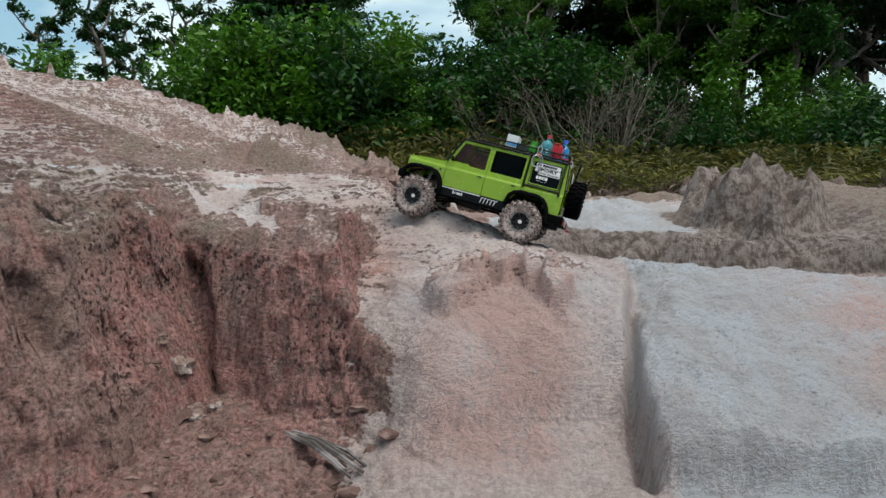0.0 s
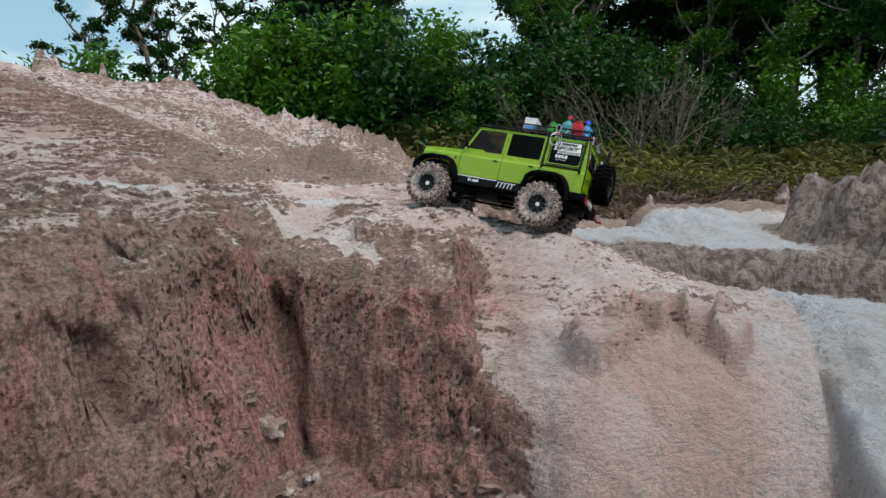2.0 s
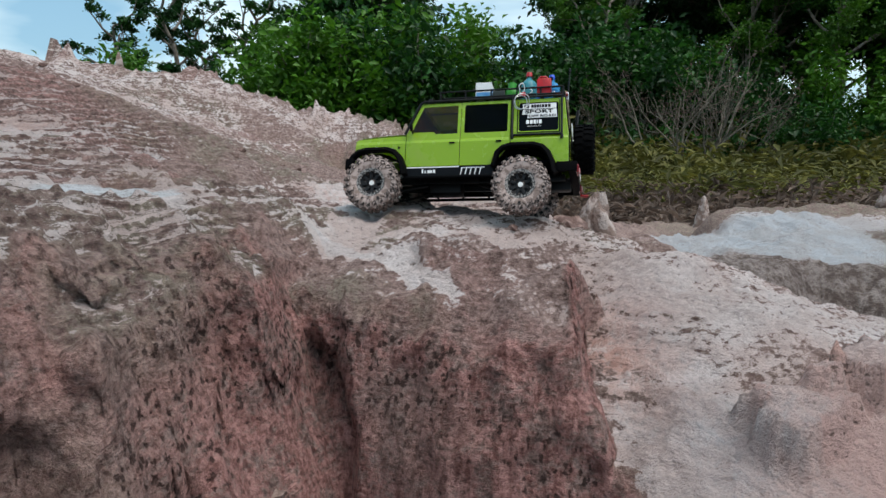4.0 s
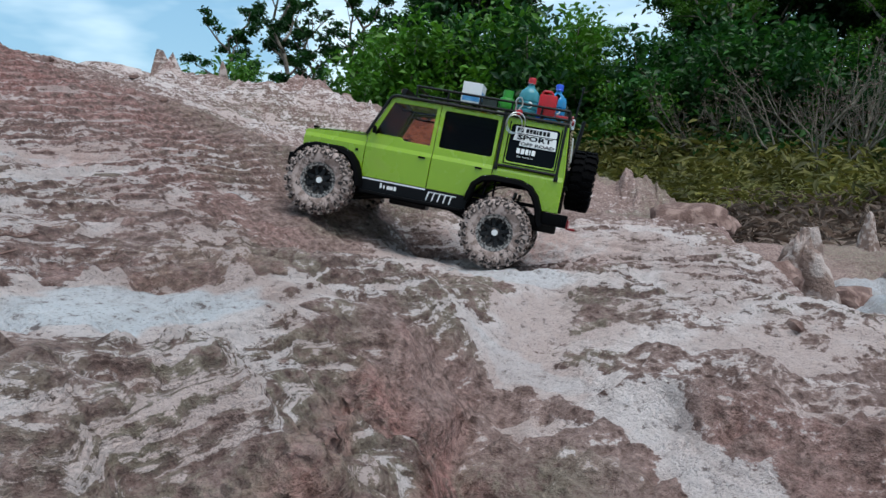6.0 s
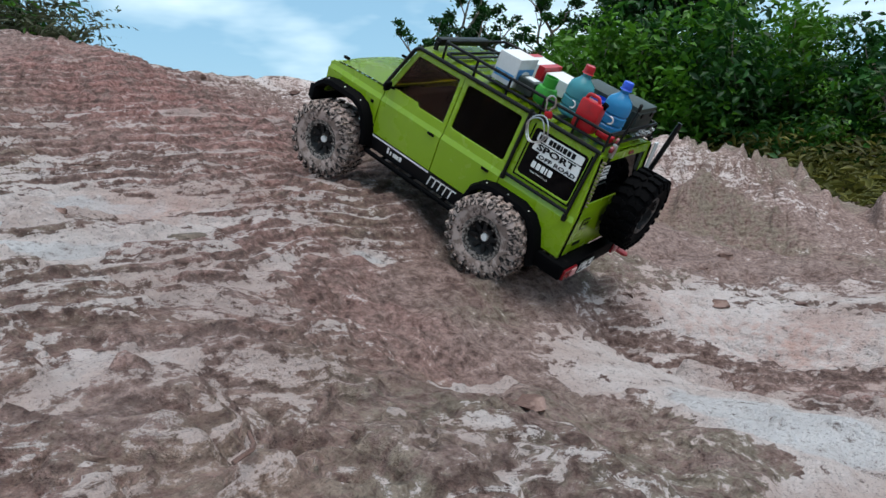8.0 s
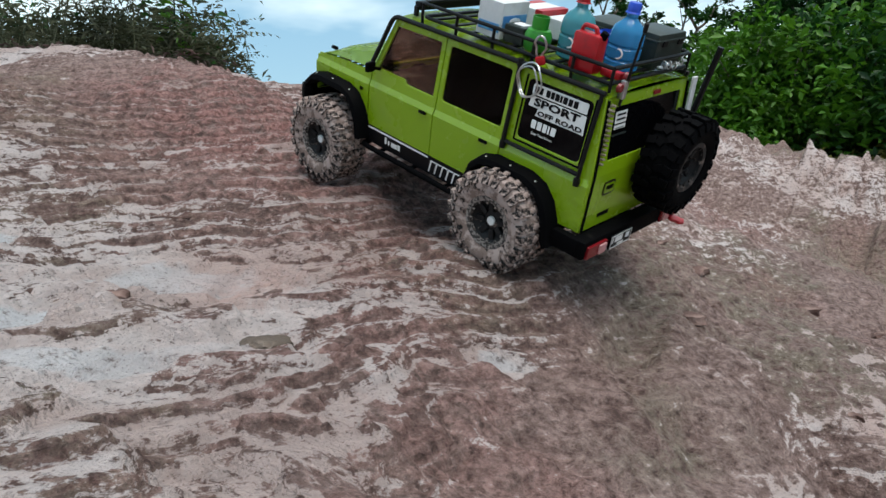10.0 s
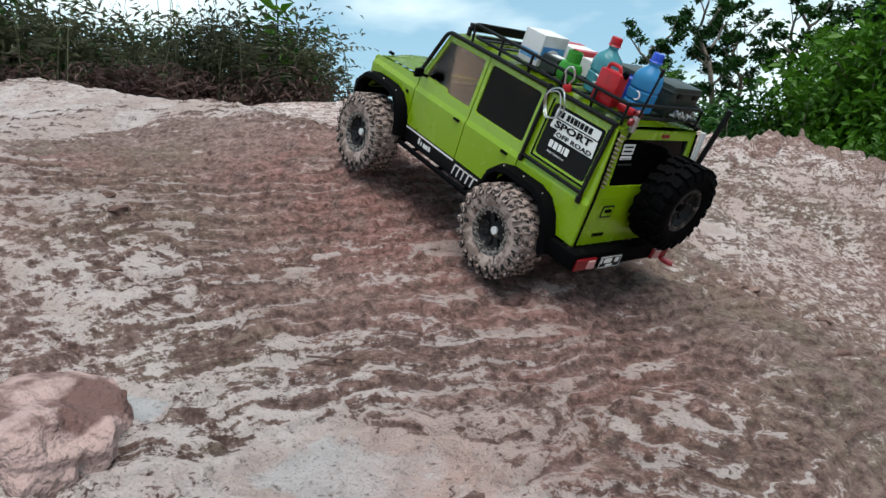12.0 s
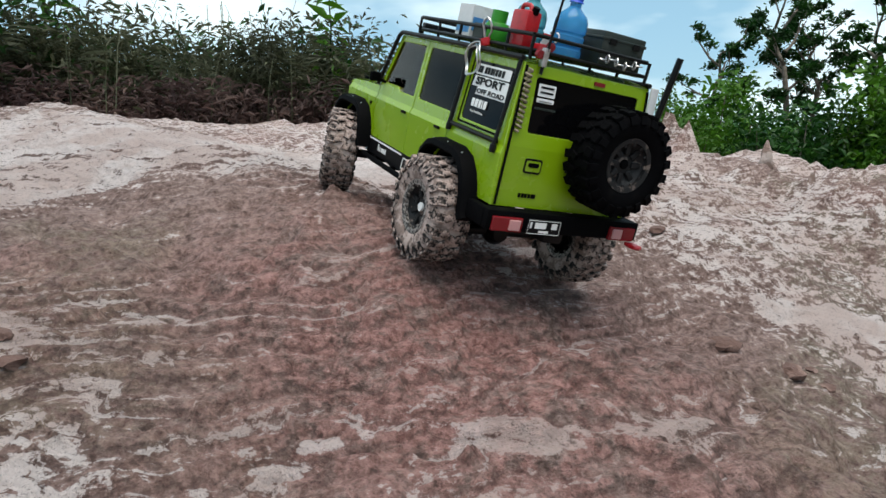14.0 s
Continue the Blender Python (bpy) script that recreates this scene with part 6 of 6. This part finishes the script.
    part("marker_lamp", lathe(bmesh.new(), ((0, 0.004), (0.0040, 0.0035), (0.0048, 0)), pose(-0.2420, 0.0700, 0.2500, 0, -90, 0), 16), MAT_LAMP_RED, truck, "round red lamp", smooth=True)
    aerial = part("aerial", tube(bmesh.new(), ((-0.2440, 0.0640, 0.2320), (-0.2490, 0.0625, 0.3050)), 0.0017, 8, taper=0.7), MAT_SATIN, truck, "thin black whip aerial", smooth=True)
    part("aerial_tip", lathe(bmesh.new(), ((0, 0.006), (0.0022, 0.004), (0.0022, -0.004), (0, -0.006)), pose(-0.2492, 0.0624, 0.3070), 10), MAT_SATIN, aerial, smooth=True)
    part("aerial_base", box(bmesh.new(), (0.006, 0.006, 0.018), (-0.2440, 0.0640, 0.2480), bevel=0.001), MAT_STEEL, aerial)
    bm = tube(bmesh.new(), [(-0.2470 - 0.0032 * math.cos(a) + 0.0035 * k / 90, 0.0770 + 0.0032 * math.sin(a), 0.1750 + 0.0600 * k / 90) for k, a in [(k, 0.85 * k) for k in range(91)]], 0.0014, 5)
    part("rope_coil", bm, MAT_ROPE, truck, "mud-stained twisted rope on the corner pillar", smooth=True)
    part("ladder_post", tube(bmesh.new(), ((-0.2520, -0.0900, 0.1880), (-0.2600, -0.0930, 0.2780)), 0.0036, 8), MAT_SATIN, truck, "black upright post at the tailgate corner", smooth=True)
    part("corner_plate", box(bmesh.new(), (0.003, 0.010, 0.046), (-0.2480, -0.0840, 0.2200), (0, 5, 0), 0.0008), MAT_CARTON, truck, "pale corner plate")


def build_stickers():
    """Prints on the black side window."""
    panels = [o for o in truck.children if o.name.startswith("quarter_panel")]
    for s, panel in ((1, panels[0]), (-1, panels[1])):
        face = on_side(s, 0.0006)
        tag = part("name_label", plate(bmesh.new(), rect(-0.2230, -0.1540, 0.2180, 0.2290, 0.0015), 0.0003, face), MAT_WHITE, panel, "white label with black bars")
        for x, w in ((-0.1570, 0.0048), (-0.1625, 0.0048), (-0.1715, 0.0050), (-0.1775, 0.0045), (-0.1830, 0.0052), (-0.1890, 0.0028), (-0.1930, 0.0052), (-0.1995, 0.0050), (-0.2060, 0.0052)):
            part("print_bar", plate(bmesh.new(), rect(x - w, x, 0.2200, 0.2270, 0.0006), 0.0003, on_side(s, 0.0010)), MAT_DECAL, tag)
        face = on_side(s, 0.0006)
        for x, w in ((-0.1620, 0.0058), (-0.1695, 0.0058), (-0.1770, 0.0050), (-0.1835, 0.0022), (-0.1875, 0.0060)):
            part("maker_mark", plate(bmesh.new(), rect(x - w, x, 0.1845, 0.1930, 0.0008), 0.0003, face), MAT_WHITE, panel)
        part("word_label", plate(bmesh.new(), ((-0.1530, 0.2055), (-0.1545, 0.2165), (-0.2235, 0.2165), (-0.2250, 0.1975), (-0.1640, 0.1975), (-0.1660, 0.2055)), 0.0003, face), MAT_WHITE, panel, "white label with black lettering")
        face = on_side(s, 0.0010)
        base = face(-0.1880, 0.2112, 0)
        turn = Matrix(((-s, 0, 0, base.x), (0, -0.078, s * 1.0, base.y), (0, 1, 0.078, base.z), (0, 0, 0, 1)))
        lettering("sport_lettering", "SPORT", 0.0078, turn @ Matrix.Diagonal((1.75, 1, 1, 1)), MAT_DECAL, panel, "black SPORT lettering", 0.0004)
        base = face(-0.1945, 0.2012, 0)
        turn = Matrix(((-s, 0, 0, base.x), (0, -0.078, s * 1.0, base.y), (0, 1, 0.078, base.z), (0, 0, 0, 1)))
        lettering("off_road_lettering", "OFF ROAD", 0.0050, turn @ Matrix.Diagonal((1.65, 1, 1, 1)), MAT_DECAL, panel, "black OFF ROAD lettering", 0.0002)
        base = face(-0.1780, 0.1795, 0)
        turn = Matrix(((-s, 0, 0, base.x), (0, -0.078, s * 1.0, base.y), (0, 1, 0.078, base.z), (0, 0, 0, 1)))
        lettering("tool_lettering", "Easy Tool Li-ion", 0.0026, turn @ Matrix.Diagonal((1.15, 1, 1, 1)), MAT_WHITE, panel)


build_body()
build_inside()
wheels = build_running_gear()
build_roof_load()
build_stickers()


# ---- loose stones, clay blocks and wood ----
def lump(name, label, category, size, at, turn, seed, mat, group="", rough=0.22, detail=3, flat=0.0, taper=0.0):
    """A broken, weathered block."""
    rng = np.random.default_rng(seed)
    bm = bmesh.new()
    bmesh.ops.create_icosphere(bm, subdivisions=detail, radius=1.0)
    off = rng.uniform(-50, 50, 3)
    for v in bm.verts:
        c = v.co.copy()
        n1 = noise.noise(c * 1.3 + Vector(off)) * rough * 1.6 + noise.noise(c * 3.7 + Vector(off)) * rough * 0.7 + noise.noise(c * 9 + Vector(off)) * rough * 0.25
        big = max(abs(c.x), abs(c.y), abs(c.z))
        c = c.lerp(c / big, 0.35) * (1 + n1)
        if c.z > 1 - flat:
            c.z = 1 - flat + (c.z - 1 + flat) * 0.25
        thin = 1 - taper * (c.z + 1) / 2
        v.co = Vector((c.x * size[0] * thin, c.y * size[1] * thin, c.z * size[2]))
    me = bpy.data.meshes.new(name)
    bm.to_mesh(me)
    bm.free()
    me.polygons.foreach_set("use_smooth", [True] * len(me.polygons))
    me.set_sharp_from_angle(angle=radians(50))
    me.materials.append(mat)
    ob = new(name, me)
    x, y = at[:2]
    z = float(ground_height(x, y)) + (at[2] if len(at) > 2 else 0.0)
    ob.matrix_basis = pose(x, y, z, 0, 0, turn)
    return tagged(ob, label, category, group)


MAT_STONE = worn("brown_clod", (0.13, 0.075, 0.062), (0.30, 0.20, 0.17), 30.0, 0.45, 0.65, 0.9, relief=0.8, depth=0.006, grain=160)
MAT_GREY_STONE = worn("grey_clod", (0.10, 0.075, 0.058), (0.19, 0.148, 0.12), 30.0, 0.45, 0.65, 0.9, relief=0.8, depth=0.006, grain=160)
MAT_PALE_STONE = worn("pale_clay_block", (0.42, 0.36, 0.33), (0.66, 0.63, 0.60), 9.0, 0.45, 0.6, 0.9, relief=0.8, depth=0.008, grain=110)
MAT_CLOD = worn("pink_clay_lump", (0.22, 0.15, 0.125), (0.46, 0.38, 0.345), 22.0, 0.45, 0.58, 0.9, relief=0.9, depth=0.008, grain=120)
MAT_BOULDER = worn("weathered_pink_clay", (0.135, 0.074, 0.066), (0.43, 0.305, 0.285), 18.0, 0.44, 0.56, 0.9, relief=1.0, depth=0.012, grain=70)
MAT_WOOD = worn("weathered_wood", (0.085, 0.072, 0.066), (0.27, 0.245, 0.235), 25.0, 0.45, 0.65, 0.85, relief=0.7, depth=0.003, grain=120)


def build_stones():
    # clods on the washed patch
    for x, y, s, k in ((-1.435, 1.997, 0.009, 1), (-1.418, 2.032, 0.007, 2)):
        lump("clod", "small brown clay clod on the washed patch", "clod", (s * 1.2, s, s * 0.7), (x, y, 0.0), 40 * k, k, MAT_STONE, "clods on the slope", 0.45)
    lump("clod", "flat grey-green clay clod in the slope", "clod", (0.021, 0.018, 0.010), (-1.273, 2.041, -0.005), 20, 3, MAT_GREY_STONE, "clods on the slope", 0.35, 4)
    lump("boulder", "large rounded pinkish clay boulder", "boulder", (0.088, 0.068, 0.055), (-1.63, 1.862, -0.042), 30, 4, MAT_BOULDER, rough=0.16, detail=5)
    lump("clay_block", "pale-topped clay block behind the track", "clay block", (0.095, 0.08, 0.135), (0.0, 3.24, 0.075), 15, 25, MAT_CLOD, "clay blocks", 0.40, 4, 0.0, 0.65)
    # broken clay at the foot of the hollow
    for x, y, w, h, k in ((-0.585, 1.455, 0.024, 0.018, 61), (-0.555, 1.44, 0.018, 0.016, 62), (-0.615, 1.44, 0.016, 0.011, 63), (-0.535, 1.41, 0.020, 0.012, 64), (-0.50, 1.43, 0.014, 0.010, 65)):
        lump("clod", "pale broken clay at the foot of the hollow", "clod", (w, w * 0.8, h), (x, y, 0.003), 50 * k, k, MAT_CLOD, "clods in the gully", 0.5)
    rnd = random.Random(77)
    for k in range(40):
        x, y = rnd.uniform(-0.62, -0.1), rnd.uniform(1.02, 1.40)
        s = rnd.uniform(0.006, 0.020)
        lump("clod", "red-brown clay crumb on the gully floor", "clod", (s * 1.3, s, s * 0.6), (x, y, 0.0), rnd.uniform(0, 360), 140 + k, MAT_STONE, "clods in the gully", 0.5, 2)
    for x, y, w, h, k in ((-0.12, 3.05, 0.08, 0.07, 6), (-0.30, 3.15, 0.10, 0.06, 7), (0.16, 3.35, 0.09, 0.06, 8)):
        lump("clay_block", "weathered pink clay block behind the track", "clay block", (w, w * 0.8, h), (x, y, 0.0), 50 * k, k, MAT_STONE, "clay blocks", 0.3)
    for x, y, w, h, k in ((1.60, 4.05, 0.17, 0.13, 9), (1.43, 4.0, 0.08, 0.07, 10), (2.6, 4.5, 0.12, 0.08, 12)):
        lump("clay_pillar", "pale upright clay pillar left by erosion", "clay pillar", (w * 0.55, w * 0.5, h), (x, y, h * 0.35), 30 * k, k, MAT_CLOD, "clay pillars", 0.34, 4, taper=0.75)
    lump("clay_pillar", "pale leaning clay pillar in the valley", "clay pillar", (0.11, 0.10, 0.24), (1.57, 7.4, 0.12), 40, 11, MAT_CLOD, "clay pillars", 0.34, 4, taper=0.7)
    for x, y, h, k in ((-2.34, 4.19, 0.05, 13), (-2.22, 4.25, 0.045, 14), (-1.95, 4.5, 0.04, 15)):
        lump("clay_pillar", "thin pale clay pillar on the ridge", "clay pillar", (0.026, 0.024, h), (x, y, h * 0.5), 30 * k, k, MAT_CLOD, "clay pillars", 0.3, 3, taper=0.8)
    rnd = random.Random(31)
    for k in range(46):
        x, y = rnd.uniform(-2.4, -0.3), rnd.uniform(1.75, 3.2)
        if abs(y - 2.3) < 0.22:
            y += 0.5
        s = rnd.uniform(0.006, 0.016)
        lump("clod", "small crumb of brown clay on the slope", "clod", (s * 1.2, s, s * 0.6), (x, y, 0.0), rnd.uniform(0, 360), 40 + k, MAT_STONE, "clods on the slope", 0.45, 2)


def build_wood_scraps():
    """A split, weathered piece of wood and some twigs in the gully."""
    x, y = -0.225, 1.275
    root = tagged(new("driftwood"), "split grey weathered piece of wood in the gully", "driftwood")
    root.matrix_basis = pose(x, y, float(ground_height(x, y)) + 0.016, 0, 3, -40)
    rnd = random.Random(4)
    for k in range(7):
        w = 0.010 + 0.004 * rnd.random()
        y0 = -0.030 + 0.010 * k
        end = 0.085 + 0.015 * rnd.random()
        bm = tube(bmesh.new(), [(-0.165 + 0.030 * ((k * 3) % 7), 0.002 * k - 0.008, 0.006), (-0.04, y0 * 0.45, 0.012 + 0.004 * (k % 2)), (0.03, y0 * 0.8, 0.010 - 0.003 * (k % 3)), (end - 0.02 * (k % 3), y0 * (0.8 + 0.1 * (k % 3)), -0.004 + 0.005 * (k % 2))], w * 0.55, 5, taper=0.5)
        part("splinter", bm, MAT_WOOD, root, smooth=True)
    for k, (tx, ty, length, turn) in enumerate(((-1.03, 1.60, 0.05, 70), (-1.06, 1.66, 0.04, 20), (-0.9, 1.75, 0.03, 120), (-1.6, 2.15, 0.06, 30), (-1.2, 2.5, 0.05, 80))):
        pts = [(length * (q - 1.5) / 3, 0.004 * math.sin(2 * q + k), 0.003 + 0.002 * (q % 2)) for q in range(4)]
        twig = part("twig", tube(bmesh.new(), pts, 0.0013, 5), MAT_STONE, None)
        tagged(twig, "thin dark twig lying on the clay", "twig", "twigs on the slope")
        twig.matrix_basis = pose(tx, ty, float(ground_height(tx, ty)) + 0.002, 0, 0, turn)


build_stones()
build_wood_scraps()


# ---- what moves ----
DRIVE = [
    (0, 0.075, 2.007, 0.343, 11.5, -13.4, 164.1),
    (0.5, 0.004, 2.060, 0.354, 11.4, -12.3, 161.5),
    (1, -0.040, 2.097, 0.380, 17.0, -11.5, 160.2),
    (1.5, -0.096, 2.128, 0.400, 22.0, -10.8, 157.4),
    (2, -0.171, 2.160, 0.405, 20.9, -7.5, 157.7),
    (2.2, -0.203, 2.168, 0.404, 19.9, -6.3, 158.4),
    (4.3, -0.512, 2.165, 0.435, 19.2, 2.0, 173.9),
    (4.5, -0.567, 2.177, 0.429, 18.1, 0.9, 175.0),
    (5, -0.692, 2.234, 0.437, 15.5, -0.2, 177.0),
    (5.5, -0.786, 2.289, 0.460, 17.4, -0.9, 177.0),
    (6, -0.887, 2.358, 0.483, 6.2, -10.8, 181.6),
    (6.5, -0.969, 2.423, 0.518, -2.2, -19.9, 182.0),
    (7, -1.060, 2.448, 0.557, -7.1, -28.4, 178.5),
    (7.5, -1.136, 2.456, 0.592, -5.1, -33.2, 180.4),
    (8, -1.203, 2.472, 0.615, -7.0, -29.3, 174.7),
    (8.2, -1.225, 2.476, 0.618, -9.4, -27.5, 173.6),
    (10.3, -1.443, 2.459, 0.720, -12.0, -20.9, 178.7),
    (10.5, -1.476, 2.459, 0.728, -12.2, -20.9, 179.2),
    (11, -1.562, 2.475, 0.750, -2.9, -17.0, 176.2),
    (11.5, -1.657, 2.486, 0.788, -2.8, -23.6, 177.4),
    (12, -1.736, 2.499, 0.821, 0.5, -25.9, 176.6),
    (12.5, -1.795, 2.516, 0.844, 3.6, -22.0, 172.8),
    (13, -1.888, 2.545, 0.870, -5.5, -27.9, 173.8),
    (13.5, -1.963, 2.571, 0.896, 2.3, -22.5, 169.8),
    (14, -2.025, 2.593, 0.916, 7.0, -13.2, 167.7),
]


def drive_pose(t):
    """The truck's pose at a time between the rows."""
    k = max(i for i in range(len(DRIVE) - 1) if DRIVE[i][0] <= t + 1e-6)
    a, b = DRIVE[k], DRIVE[k + 1]
    f = (t - a[0]) / (b[0] - a[0])
    return pose(*[p + (q - p) * f for p, q in zip(a[1:], b[1:])])


def hub_rest(poses, x, y):
    """How far above its place in the truck a hub sits when its tyre rests on the clay, for each pose."""
    d = np.linspace(-0.95, 0.95, 15) * RADIUS
    out = []
    for m in poses:
        turn, base = m.to_3x3(), m @ Vector((x, y, 0.050))
        ahead, aside = turn @ Vector((1, 0, 0)), turn @ Vector((0, 1, 0))
        need = -9.0
        for side in (-0.012, 0.012):
            gx, gy = base.x + ahead.x * d + aside.x * side, base.y + ahead.y * d + aside.y * side
            need = max(need, float(np.max(ground_height(gx, gy) + np.sqrt(RADIUS**2 - d * d) - ahead.z * d * 0 - aside.z * side)))
        out.append(max(-0.003, min(0.028, (need - base.z) / turn[2][2])))
    return out


def motions():
    walk(truck, [(t, pose(x, y, z, rx, ry, rz)) for t, x, y, z, rx, ry, rz in DRIVE])
    times = [0.25 * k for k in range(57)]
    steer = lambda t: float(np.interp(t, (0, 4, 7, 9, 12.5, 13.5, 14), (-4, 2, 6, 2, -2, -18, -20)))
    for wheel, (x, y) in zip(wheels, ((FRONT, TRACK), (REAR, TRACK), (FRONT, -TRACK), (REAR, -TRACK))):
        spin, last, rows = 20.0, None, []
        poses = [drive_pose(t) for t in times]
        for t, m, lift in zip(times, poses, hub_rest(poses, x, y)):
            here = m @ Vector((x, y, 0.05))
            if last is not None:
                spin += math.degrees((here - last).length / RADIUS)
            last = here
            z = 0.050 + lift
            turn = pose(x, y, z, 0, 0, steer(t) if x > 0 else 0)
            rows.append((t, turn @ pose(0, 0, 0, 0, spin if y > 0 else -spin, 0) if y > 0 else turn @ pose(0, 0, 0, 0, 0, 180) @ pose(0, 0, 0, 0, -spin, 0)))
        walk(wheel, rows)


motions()
